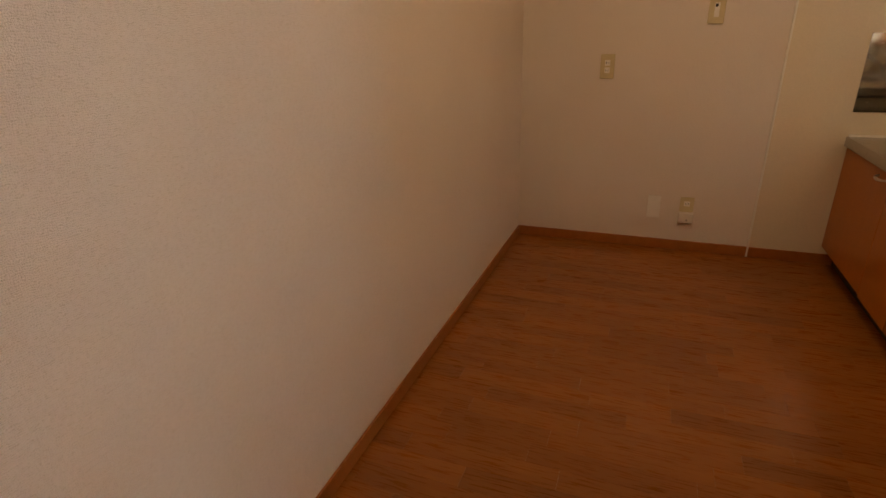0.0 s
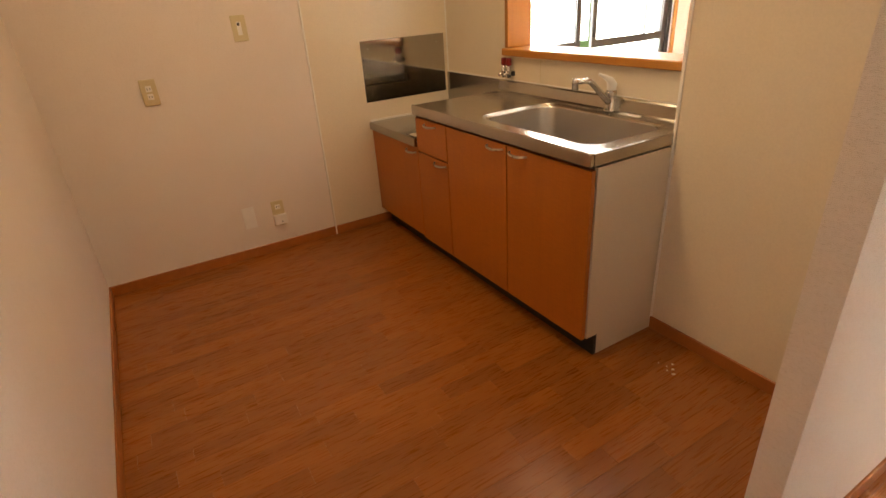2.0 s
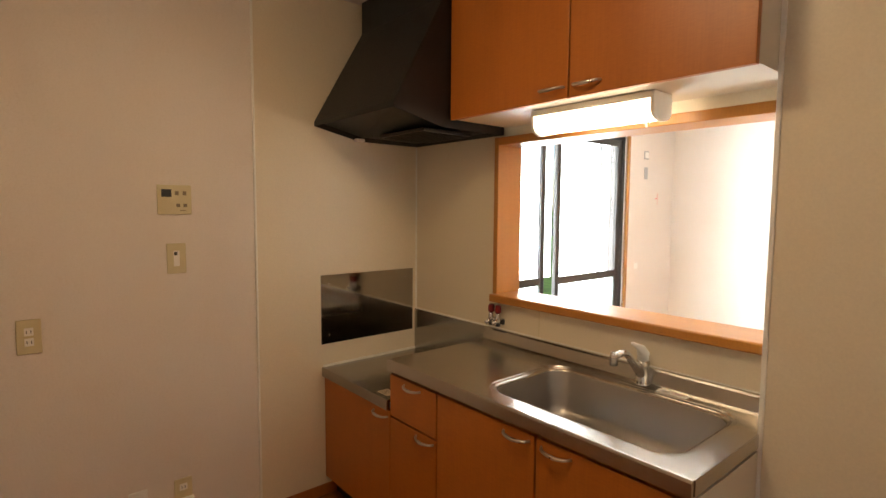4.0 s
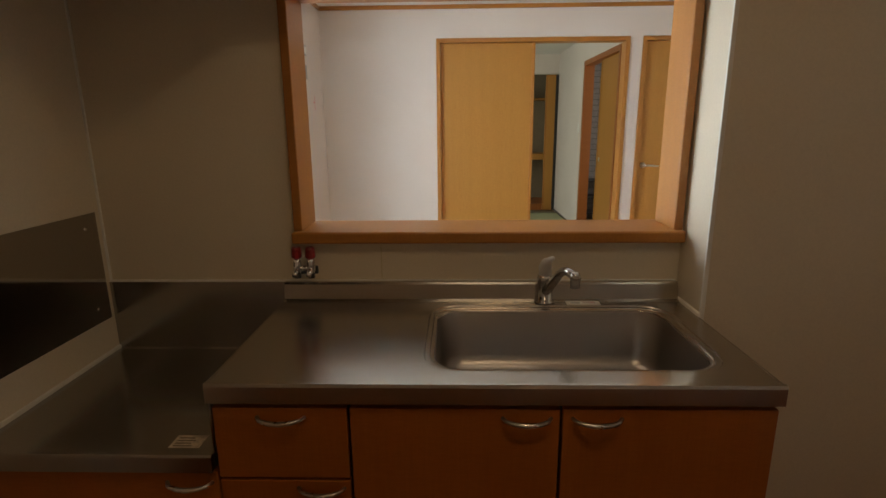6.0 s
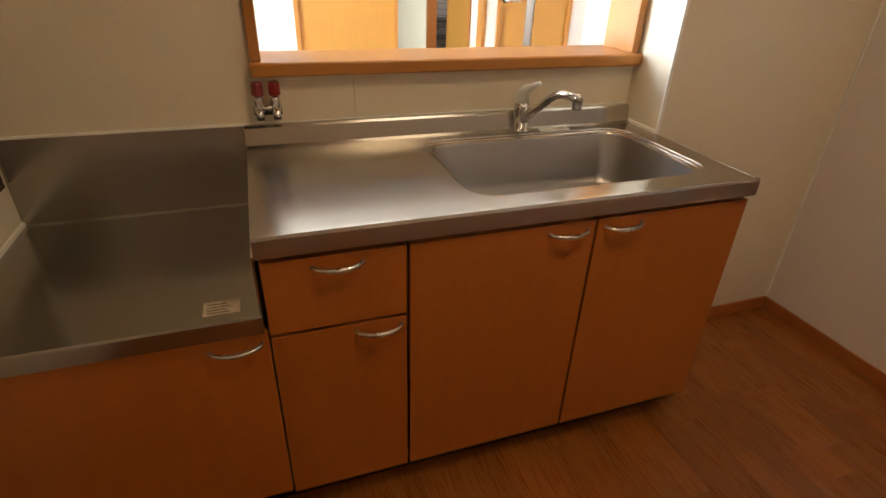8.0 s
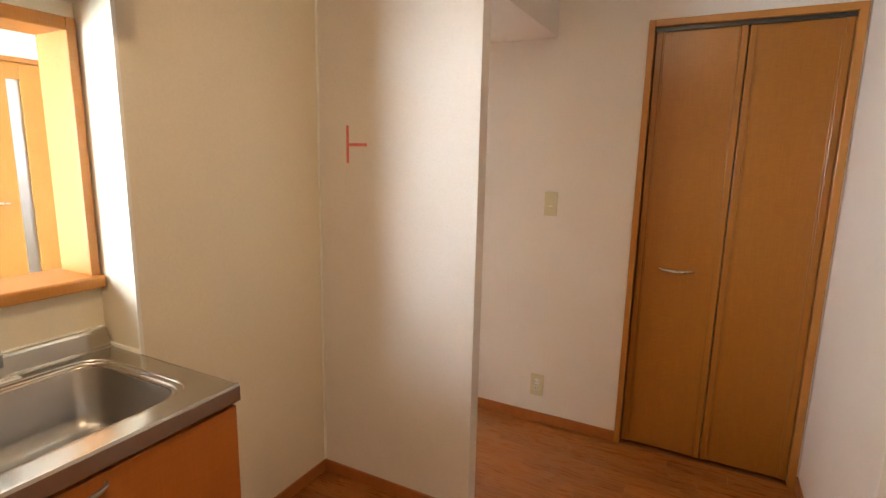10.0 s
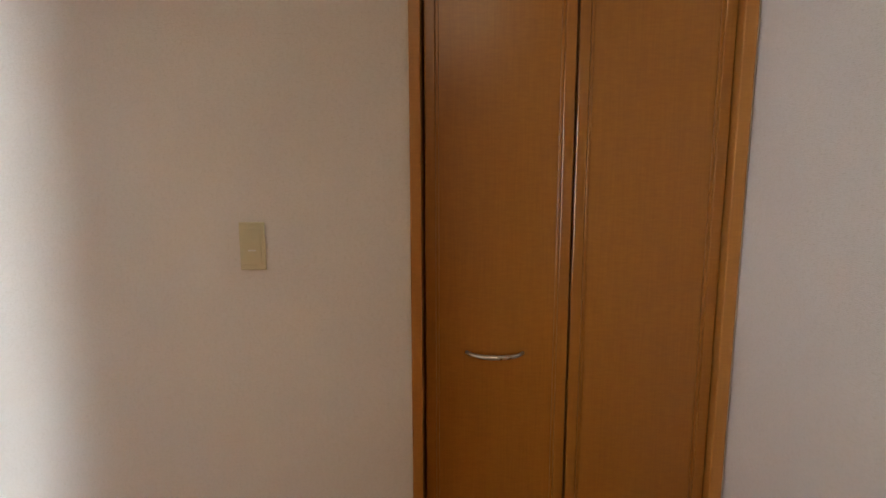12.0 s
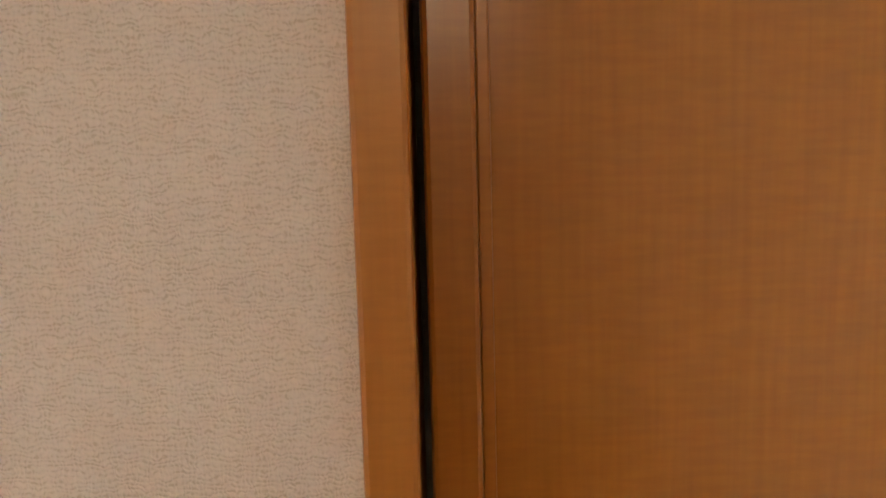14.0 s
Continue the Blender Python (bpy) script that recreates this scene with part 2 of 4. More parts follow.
def bm_tube(path, radius, sides=12):
    """A round bar along a list of points; radius may be a list."""
    bm = bmesh.new()
    pts = [Vector(p) for p in path]
    rings = []
    up = Vector((0.13, 0.21, 0.97))
    for i, p in enumerate(pts):
        d = (pts[min(i + 1, len(pts) - 1)] - pts[max(i - 1, 0)]).normalized()
        s = d.cross(up if abs(d.dot(up)) < 0.95 else Vector((1, 0, 0))).normalized()
        u = s.cross(d)
        r = radius[i] if isinstance(radius, (list, tuple)) else radius
        rings.append([bm.verts.new(p + r * (math.cos(a) * s + math.sin(a) * u)) for a in [2 * math.pi * k / sides for k in range(sides)]])
    for a, b in zip(rings, rings[1:]):
        for k in range(sides):
            bm.faces.new((a[k], a[(k + 1) % sides], b[(k + 1) % sides], b[k]))
    bm.faces.new(list(reversed(rings[0])))
    bm.faces.new(rings[-1])
    bmesh.ops.recalc_face_normals(bm, faces=bm.faces)
    return bm


def rounded(x0, x1, y0, y1, r, n=6):
    """Outline of a rectangle with round corners, anticlockwise."""
    pts = []
    for cx, cy, a0 in ((x1 - r, y1 - r, 0), (x0 + r, y1 - r, 90), (x0 + r, y0 + r, 180), (x1 - r, y0 + r, 270)):
        for k in range(n + 1):
            a = radians(a0 + 90 * k / n)
            pts.append((cx + r * math.cos(a), cy + r * math.sin(a)))
    return pts


def mesh_object(name, bm, material, smooth=False):
    data = bpy.data.meshes.new(name)
    bm.to_mesh(data)
    bm.free()
    data.materials.append(material)
    if smooth:
        for p in data.polygons:
            p.use_smooth = True
    return new(name, data)


def part(name, bm, material, parent, label="", smooth=False):
    ob = mesh_object(name, bm, material, smooth)
    ob.parent = parent
    ob.matrix_parent_inverse = parent.matrix_world.inverted() if parent.parent is None else Matrix()
    if label:
        tagged(ob, label)
    return ob


def thing(name, label, category, group="", kind=""):
    return tagged(new(name), label, category, group, kind)


def setting(name, bm, material, label="", category=""):
    return tagged(mesh_object(name, bm, material), label, category, kind="structure")


def wall_bm(axis, at, thick, a0, a1, z0, z1, holes=()):
    """A wall with rectangular openings: along x (axis 0) or y (axis 1), its faces at at and at + thick."""
    bm = bmesh.new()
    cuts = sorted({a0, a1, *[h[0] for h in holes], *[h[1] for h in holes]})
    for p, q in zip(cuts, cuts[1:]):
        spans = [(z0, z1)]
        for h in holes:
            if h[0] <= p and q <= h[1]:
                spans = [s for lo, hi in spans for s in ((lo, min(hi, h[2])), (max(lo, h[3]), hi)) if s[1] - s[0] > 1e-4]
        for lo, hi in spans:
            if axis == 0:
                bm_box((p, min(at, at + thick), lo), (q, max(at, at + thick), hi), bm=bm)
            else:
                bm_box((min(at, at + thick), p, lo), (max(at, at + thick), q, hi), bm=bm)
    bmesh.ops.remove_doubles(bm, verts=bm.verts, dist=1e-5)
    return bm


# ---- structure: kitchen and passage ----
CEIL, SOUTH, EAST = 2.40, -2.12, 3.446
PIER = -2.036
NICHE, STUB0, STUB1, STUBY = -0.172, 2.56, 2.625, -0.868
RET = 1.78
floor = setting("floor", bm_box((-0.15, SOUTH - 0.1, -0.08), (EAST + 0.1, 3.0, -0.004)), M_GAP, "dark underfloor below the boards", "floor")
setting("wall_west", wall_bm(1, 0.0, -0.15, SOUTH - 0.1, 3.0, 0, 2.5, [(0.35, 2.12, 0.03, 2.0)]), M_PAPER, "white woven-texture wallpaper wall with the large window", "wall")
setting("wall_south", wall_bm(0, SOUTH, -0.1, 0, EAST + 0.1, 0, 2.5), M_PAPER, "white woven-texture wallpaper wall", "wall")
setting("wall_south_pier", bm_box((2.5, SOUTH, 0), (EAST, PIER, 2.5)), M_PAPER, "white wallpaper wall beside the closet door", "wall")
setting("wall_east", wall_bm(1, EAST, 0.1, SOUTH, 3.0, 0, 2.5, [(-2.0, -1.292, 0, 1.955)]), M_PAPER, "white woven-texture wallpaper wall with closet doorway", "wall")
setting("wall_closet_back", wall_bm(1, EAST + 0.5, 0.05, SOUTH - 0.1, -1.1, 0, 2.5), M_PAPER, "plain closet back wall", "wall")
# unseen box round the closet, added so no light shows through the door gap
for nm, lo, hi in (("wall_closet_side_a", (EAST + 0.1, -1.2, 0), (EAST + 0.5, -1.1, 2.5)), ("wall_closet_side_b", (EAST + 0.1, SOUTH - 0.1, 0), (EAST + 0.5, SOUTH, 2.5)),
                   ("ceiling_closet", (EAST + 0.1, SOUTH, 2.4), (EAST + 0.5, -1.2, 2.5)), ("floor_closet", (EAST + 0.1, SOUTH, -0.08), (EAST + 0.5, -1.2, 0))):
    setting(nm, bm_box(lo, hi), M_PAPER, "unseen closet lining added to keep light out", "wall")
setting("wall_pass_through", wall_bm(0, 0.0, 0.12, 0, RET, 0, 2.5, [(0.629, 1.751, 1.0, 1.702)]), M_PANEL, "beige kitchen-panel wall with a pass-through opening", "wall")
setting("wall_niche", wall_bm(0, NICHE, 0.292, RET, STUB1, 0, 2.5), M_PANEL, "beige panel wall beside the sink cabinet", "wall")
setting("wall_stub", wall_bm(1, STUB0, STUB1 - STUB0, STUBY, NICHE, 0, 2.5), M_PAPER, "short white wallpaper partition wall", "wall")
setting("wall_stub_end", bm_box((STUB0 + 0.002, NICHE, 0), (STUB1 + 0.003, 0.125, 2.5)), M_PAPER, "white wallpaper corner", "wall")
setting("wall_lintel", bm_box((STUB1 + 0.004, STUBY + 0.002, 1.945), (EAST, 0.12, 2.5)), M_PAPER, "white wallpaper lowered soffit above the passage", "wall")
setting("ceiling", bm_box((0, SOUTH, CEIL), (EAST, 0.0, CEIL + 0.1)), M_CEIL, "white papered kitchen ceiling", "ceiling")
setting("panel_west", bm_box((0.0005, -0.878, 0.0), (0.004, -0.0, CEIL)), M_PANEL, "smooth beige kitchen panel behind the gas table", "wall panel")


def strip(name, lo, hi, material, label, category="trim", bevel=0.001):
    return setting(name, bm_box(lo, hi, bevel, 1), material, label, category)


strip("trim_west_joint", (0.0005, -0.886, 0.0), (0.0115, -0.877, CEIL), M_CAULK, "slim white panel joint strip")
strip("trim_niche_corner", (RET - 0.006, NICHE - 0.006, 0.0), (RET + 0.006, NICHE + 0.002, CEIL), M_CAULK, "slim white corner strip")
strip("trim_stub_corner", (STUB0 - 0.007, NICHE - 0.007, 0.0), (STUB0 + 0.001, NICHE + 0.001, CEIL), M_CAULK, "slim white corner strip")
strip("trim_back_corner", (0.003, -0.006, 0.87), (0.010, 0.001, 1.76), M_CAULK, "slim caulked corner joint")
strip("trim_panel_seam", (0.866, -0.0015, 0.875), (0.869, 0.001, 0.985), M_IVORY, "thin panel seam above the splashback")
BH = 0.055
for nm, lo, hi in (("baseboard_west", (0.0, SOUTH, 0), (0.009, -0.49, BH)),
                   ("baseboard_south", (0.009, SOUTH, 0), (2.491, SOUTH + 0.009, BH)),
                   ("baseboard_pier", (2.491, PIER, 0), (EAST, PIER + 0.009, BH)),
                   ("baseboard_niche", (RET, NICHE - 0.009, 0), (STUB0 - 0.009, NICHE, BH)),
                   ("baseboard_stub", (STUB0 - 0.009, STUBY - 0.009, 0), (STUB0, NICHE, BH)),
                   ("baseboard_stub_end", (STUB0, STUBY - 0.009, 0), (STUB1 + 0.009, STUBY, BH)),
                   ("baseboard_stub_back", (STUB1, STUBY, 0), (STUB1 + 0.009, 0.1, BH)),
                   ("baseboard_east", (EAST - 0.009, -1.267, 0), (EAST, 2.89, BH))):
    strip(nm, lo, hi, M_BASE, "orange-brown wooden baseboard", "baseboard", 0.0025)

# pass-through casing
pt = thing("pass_through_frame", "orange-brown wooden casing of the kitchen pass-through", "window frame", kind="structure")
part("jamb", bm_box((0.606, -0.018, 1.03), (0.632, 0.138, 1.735), 0.003), M_TRIM, pt)
part("jamb", bm_box((1.748, -0.018, 1.03), (1.774, 0.138, 1.735), 0.003), M_TRIM, pt)
part("head", bm_box((0.632, -0.018, 1.70), (1.748, 0.138, 1.735), 0.003), M_TRIMX, pt)
part("sill", bm_box((0.603, -0.04, 0.994), (1.777, 0.165, 1.03), 0.007, 3), M_TRIMX, pt, "rounded wooden counter sill")

# ---- structure: living room ----
LC, FARY = 2.26, 2.90
setting("ceiling_living", bm_box((0, 0.12, LC), (EAST, FARY, LC + 0.1)), M_CEIL, "white papered living room ceiling", "ceiling")
setting("wall_living_north", wall_bm(0, FARY, 0.1, 0, EAST, 0, 2.5, [(0.97, 2.46, 0, 1.98), (2.62, 3.27, 0, 1.98)]), M_PAPER, "white wallpaper wall with sliding and hinged doors", "wall")
for nm, lo, hi in (("trim_crown_north", (0.0, FARY - 0.014, LC - 0.03), (EAST, FARY, LC)), ("trim_crown_west", (0.0, 0.12, LC - 0.03), (0.014, FARY - 0.014, LC))):
    strip(nm, lo, hi, M_TRIMX, "slim brown wooden ceiling trim")
for nm, lo, hi in (("trim_sliding_left", (0.94, FARY - 0.012, 0), (0.973, FARY + 0.1, 1.98)), ("trim_sliding_right", (2.457, FARY - 0.012, 0), (2.49, FARY + 0.1, 1.98)),
                   ("trim_sliding_head", (0.94, FARY - 0.0115, 1.977), (2.49, FARY + 0.1, 2.01)),
                   ("trim_door_left", (2.59, FARY - 0.012, 0), (2.623, FARY + 0.1, 1.98)), ("trim_door_right", (3.267, FARY - 0.012, 0), (3.30, FARY + 0.1, 1.98)),
                   ("trim_door_head", (2.59, FARY - 0.0115, 1.977), (3.30, FARY + 0.1, 2.01))):
    strip(nm, lo, hi, M_TRIM, "orange-brown wooden door casing")


# ---- things: doors and windows ----
def bow_handle(parent, cx, y, z, half=0.052, out=0.024, sag=0.004, axis="x", label="satin nickel bow handle"):
    """A flat bowed pull: ends on the face, the middle standing out and hanging a little."""
    pts, rad = [], []
    for k in range(13):
        u = -1 + 2 * k / 12
        a = cx + half * u
        o = out * (1 - u * u) ** 0.5 if abs(u) < 1 else 0
        zz = z - sag * (1 - u * u)
        pts.append((a, y - o, zz) if axis == "x" else (y - o, a, zz))
        rad.append(0.0042 + 0.0022 * (1 - abs(u)))
    return part("handle", bm_tube(pts, rad, 8), M_SATIN, parent, label, True)


def closet_door():
    """Two-leaf folding door in the east wall, closed, with its casing."""
    d = thing("door_1", "closed orange-brown wooden folding closet door", "door", kind="structure")
    x = EAST
    part("casing", bm_box((x - 0.014, -1.2935, 0), (x + 0.1, -1.267, 1.982), 0.003), M_TRIM, d)
    part("casing", bm_box((x - 0.014, -2.027, 0), (x + 0.1, -1.997, 1.982), 0.003), M_TRIM, d)
    part("casing", bm_box((x - 0.014, -2.0, 1.953), (x + 0.1, -1.2935, 1.982), 0.003), M_TRIMX, d)
    part("track", bm_box((x + 0.006, -1.999, 1.935), (x + 0.05, -1.295, 1.952)), M_DARK, d, "dark top track")
    for y0, y1 in ((-1.648, -1.299), (-1.995, -1.652)):
        leaf = part("leaf", bm_box((x + 0.02, y0, 0.012), (x + 0.052, y1, 1.938), 0.0025), M_DOOR, d)
        w = 0.027
        for a, b in ((y1 - w, y1 - 0.0005), (y0 + 0.0005, y0 + w)):
            part("stile", bm_box((x + 0.0125, a, 0.013), (x + 0.0235, b, 1.937), 0.003, 2), M_DOOR, leaf)
        for a in (y1 - w - 0.0035, y0 + w + 0.0035):
            part("bead", bm_box((x + 0.0155, a - 0.0035, 0.013), (x + 0.0235, a + 0.0035, 1.937), 0.0012), M_DOOR, leaf)
        if y1 > -1.4:
            bow_handle(leaf, -1.471, x + 0.018, 0.9, 0.07, 0.026, 0.005, "y")
    return d


closet_door()


def fusuma():
    d = thing("sliding_door", "honey-coloured wooden sliding door, half open", "door")
    body = part("panel", bm_box((0.975, FARY + 0.02, 0.01), (1.74, FARY + 0.05, 1.975), 0.002), M_FUS, d)
    for a in (0.975, 1.715):
        part("edge_strip", bm_box((a, FARY + 0.012, 0.012), (a + 0.025, FARY + 0.0205, 1.976), 0.002), M_TRIM, body)
    return d


fusuma()


def slit_door():
    d = thing("door_2", "closed honey-coloured wooden door with a narrow glass slit", "door", kind="structure")
    y = FARY + 0.02
    for x0, x1 in ((2.625, 2.872), (2.96, 3.265)):
        part("panel", bm_box((x0, y, 0.01), (x1, y + 0.035, 1.975), 0.002), M_FUS, d)
    for z0, z1 in ((0.01, 0.12), (1.86, 1.975)):
        part("rail", bm_box((2.872, y + 0.001, z0), (2.96, y + 0.034, z1), 0.001), M_FUS, d)
    part("pane", bm_box((2.872, y + 0.014, 0.12), (2.96, y + 0.02, 1.86)), M_MILK, d, "narrow frosted glass slit")
    h = part("handle", bm_tube([(2.67, y - 0.045, 0.99), (2.70, y - 0.05, 0.99), (2.79, y - 0.046, 0.985)], [0.009, 0.009, 0.007], 10), M_SATIN, d, "satin lever handle", True)
    part("rose", bm_tube([(2.672, y + 0.002, 0.99), (2.672, y - 0.008, 0.99), (2.672, y - 0.05, 0.99)], [0.024, 0.024, 0.009], 14), M_SATIN, h, "", True)
    return d


slit_door()


def window():
    w = thing("window_1", "large two-leaf sliding window with dark bronze sashes", "window", kind="structure")
    y0, y1, z0, z1 = 0.35, 2.12, 0.03, 2.0
    for lo, hi in (((-0.012, y0 - 0.03, z0), (0.012, y0, z1 + 0.03)), ((-0.012, y1, z0), (0.012, y1 + 0.03, z1 + 0.03)), ((-0.012, y0, z1), (0.012, y1, z1 + 0.03))):
        part("casing", bm_box(lo, hi, 0.002), M_TRIM, w)
    for lo, hi in (((-0.14, y0, z0), (-0.02, y0 + 0.035, z1)), ((-0.14, y1 - 0.035, z0), (-0.02, y1, z1)), ((-0.14, y0, z1 - 0.035), (-0.02, y1, z1)), ((-0.14, y0, z0 - 0.0), (-0.02, y1, z0 + 0.03))):
        part("window_frame", bm_box(lo, hi, 0.002), M_BRONZE, w)
    for x, a, b in ((-0.105, y0 + 0.036, 1.2), (-0.06, 1.27, y1 - 0.036)):
        sash = part("sash", bm_box((x, a, z0 + 0.031), (x + 0.028, a + 0.045, z1 - 0.036), 0.002), M_BRONZE, w)
        part("stile", bm_box((x, b - 0.045, z0 + 0.031), (x + 0.028, b, z1 - 0.036), 0.002), M_BRONZE, sash)
        for za, zb in ((z0 + 0.032, z0 + 0.09), (0.875, 0.93), (z1 - 0.085, z1 - 0.037)):
            part("rail", bm_box((x + 0.001, a + 0.045, za), (x + 0.027, b - 0.045, zb), 0.002), M_BRONZE, sash)
        for za, zb, m, lab in ((z0 + 0.09, 0.875, M_FROST, "pale frosted lower pane"), (0.93, z1 - 0.085, M_GLASS, "")):
            p = part("pane", bm_box((x + 0.011, a + 0.045, za), (x + 0.016, b - 0.045, zb)), m, sash, lab)
            p.visible_shadow = False
    # added glass: the daylight lamp shows white in the sash gap only through it
    gap_filler = part("pane", bm_box((-0.094, 1.2, 0.93), (-0.089, 1.285, z1 - 0.085)), M_GLASS, w)
    gap_filler.visible_shadow = False
    part("screen_stile", bm_box((-0.139, 1.93, z0 + 0.031), (-0.122, 1.955, z1 - 0.036), 0.002), M_FACADE, w, "pale grey insect screen stile")
    part("crescent_lock", bm_tube([(-0.033, 1.29, 0.95), (-0.022, 1.29, 0.96), (-0.016, 1.29, 0.99)], 0.009, 8), M_DARK, w, "dark crescent lock", True)
    return w


window()


# ---- things: kitchen ----
FRONT = -0.57


def sink_unit():
    c = thing("sink_cabinet", "orange wood-laminate sink base cabinet with drawer and doors", "cabinet")
    x0, x1 = 0.572, 1.7775
    part("side_panel", bm_box((x0, FRONT + 0.09, 0.0), (x0 + 0.015, -0.01, 0.76)), M_SIDE, c, "cream laminate side panel")
    part("side_panel", bm_prism([(FRONT + 0.03, 0.092), (FRONT + 0.0855, 0.092), (FRONT + 0.0855, 0.0), (NICHE - 0.0065, 0.0), (NICHE - 0.0065, 0.765), (FRONT + 0.03, 0.765)], 0, x1 - 0.015, x1), M_SIDE, c, "cream laminate side panel")
    part("bottom_board", bm_box((x0 + 0.015, FRONT + 0.03, 0.095), (x1 - 0.015, -0.01, 0.11)), M_SIDE, c)
    part("toe_kick", bm_box((x0, FRONT + 0.07, 0.0), (x1 - 0.0005, FRONT + 0.085, 0.0915)), M_KICK, c, "recessed black toe kick")
    yf, yb = FRONT + 0.008, FRONT + 0.028
    fronts = (("drawer_front", 0.574, 0.864, 0.585, 0.756, (0.722, 0.735)), ("door", 0.574, 0.864, 0.09, 0.577, (0.80, 0.56)),
              ("door", 0.871, 1.318, 0.09, 0.756, (1.248, 0.735)), ("door", 1.325, 1.772, 0.09, 0.756, (1.396, 0.735)))
    for name, a, b, za, zb, (hx, hz) in fronts:
        f = part(name, bm_box((a, yf, za), (b, yb, zb), 0.0015), M_CAB, c)
        bow_handle(f, hx, yf, hz)
    return c


sink_unit()


def sink_top():
    """Pressed steel worktop with a round-cornered basin and a raised back edge."""
    top = thing("sink_worktop", "brushed stainless steel sink worktop with large basin", "sink")
    x0, x1, y0, y1, z = 0.567, 1.776, FRONT, -0.005, 0.814
    bx0, bx1, by0, by1 = 1.022, 1.712, -0.504, -0.078
    bm = bmesh.new()
    n = 10
    rings = []
    outer = []
    hole = rounded(bx0, bx1, by0, by1, 0.085, n)
    mid_x, mid_y = (bx0 + bx1) / 2, (by0 + by1) / 2
    # outer ring: one point of the sheet's edge for each point of the hole's outline
    corners = {0: (x1, y1), 1: (x0, y1), 2: (x0, y0), 3: (x1, y0)}
    for i, (px, py) in enumerate(hole):
        q, k = divmod(i, n + 1)
        cx, cy = corners[q]
        if k < n / 2:
            outer.append((cx, py) if q in (0, 2) else (px, cy))
        elif k > n / 2:
            outer.append((px, cy) if q in (0, 2) else (cx, py))
        else:
            outer.append((cx, cy))

    def inset(d):
        return rounded(bx0 + d, bx1 - d, by0 + d, by1 - d, max(0.03, 0.085 - 0.6 * d), n)

    layers = [(outer, z), (hole, z), (inset(0.003), z - 0.003), (inset(0.013), z - 0.0035), (inset(0.016), z - 0.007), (inset(0.023), z - 0.0075),
              (inset(0.026), z - 0.012), (inset(0.034), z - 0.14), (inset(0.044), z - 0.165), (inset(0.066), z - 0.178), (inset(0.19), z - 0.182)]
    for pts, h in layers:
        rings.append([bm.verts.new((px, py, h)) for px, py in pts])
    for a, b in zip(rings, rings[1:]):
        for k in range(len(a)):
            bm.faces.new((a[k], a[(k + 1) % len(a)], b[(k + 1) % len(b)], b[k]))
    bm.faces.new(rings[-1])
    bmesh.ops.recalc_face_normals(bm, faces=bm.faces)
    flat = set(rings[0]) | set(rings[1])
    for f in bm.faces:
        f.smooth = not all(v in flat for v in f.verts)
    for ring in (rings[1], rings[2], rings[3], rings[5]):
        for a, b in zip(ring, ring[1:] + ring[:1]):
            bm.edges.get((a, b)).smooth = False
    # faces below the rim take the darker, painted-shade steel
    wall_top = rings[6][0].co.z + 1e-5
    for f in bm.faces:
        f.material_index = 1 if all(v.co.z < wall_top for v in f.verts) else 0
    part("sheet", bm, M_STEEL, top).data.materials.append(M_BASIN_SHADE)
    # front edge with a small raised drip lip
    part("front_edge", bm_prism([(y0 - 0.004, z - 0.004), (y0 - 0.001, z + 0.003), (y0 + 0.006, z + 0.0035), (y0 + 0.012, z + 0.0005), (y0 + 0.012, z - 0.038), (y0 - 0.004, z - 0.042)], 0, x0, x1), M_STEEL, top, "folded front edge with raised lip")
    part("end_edge", bm_prism([(x1 - 0.004, z + 0.0005), (x1 + 0.002, z - 0.002), (x1 + 0.002, z - 0.04), (x1 - 0.004, z - 0.04)], 1, y0 + 0.012, NICHE - 0.004), M_STEEL, top)
    part("end_edge", bm_prism([(x0 + 0.004, z + 0.0005), (x0 - 0.001, z - 0.002), (x0 - 0.001, z - 0.04), (x0 + 0.004, z - 0.04)], 1, y0 + 0.012, -0.03), M_STEEL, top)
    part("splashback", bm_prism([(-0.03, z - 0.002), (-0.05, z + 0.0005), (-0.036, z + 0.006), (-0.028, z + 0.05), (-0.022, z + 0.056), (-0.001, z + 0.056), (-0.001, z - 0.002)], 0, x0, x1 - 0.004), M_STEEL, top, "raised steel splashback")
    dr = part("drain", bm_tube([(1.37, -0.22, z - 0.1815), (1.37, -0.22, z - 0.1795), (1.37, -0.22, z - 0.179)], [0.056, 0.056, 0.045], 28), M_CHROME, top, "round drain cover", True)
    part("drain_cap", bm_tube([(1.37, -0.22, z - 0.1775), (1.37, -0.22, z - 0.172)], [0.04, 0.036], 24), M_DARK, dr, "dark rubber drain cap", True)
    return top


sink_top()
strip("trim_counter_caulk", (0.004, -0.007, 0.866), (1.772, 0.0005, 0.873), M_CAULK, "caulk line above the splashback")
strip("trim_return_caulk", (RET - 0.008, NICHE, 0.813), (RET + 0.0005, -0.004, 0.824), M_CAULK, "caulk line beside the sink top")
strip("trim_gas_caulk", (0.003, -0.565, 0.645), (0.012, -0.004, 0.656), M_CAULK, "caulk line beside the gas table top")


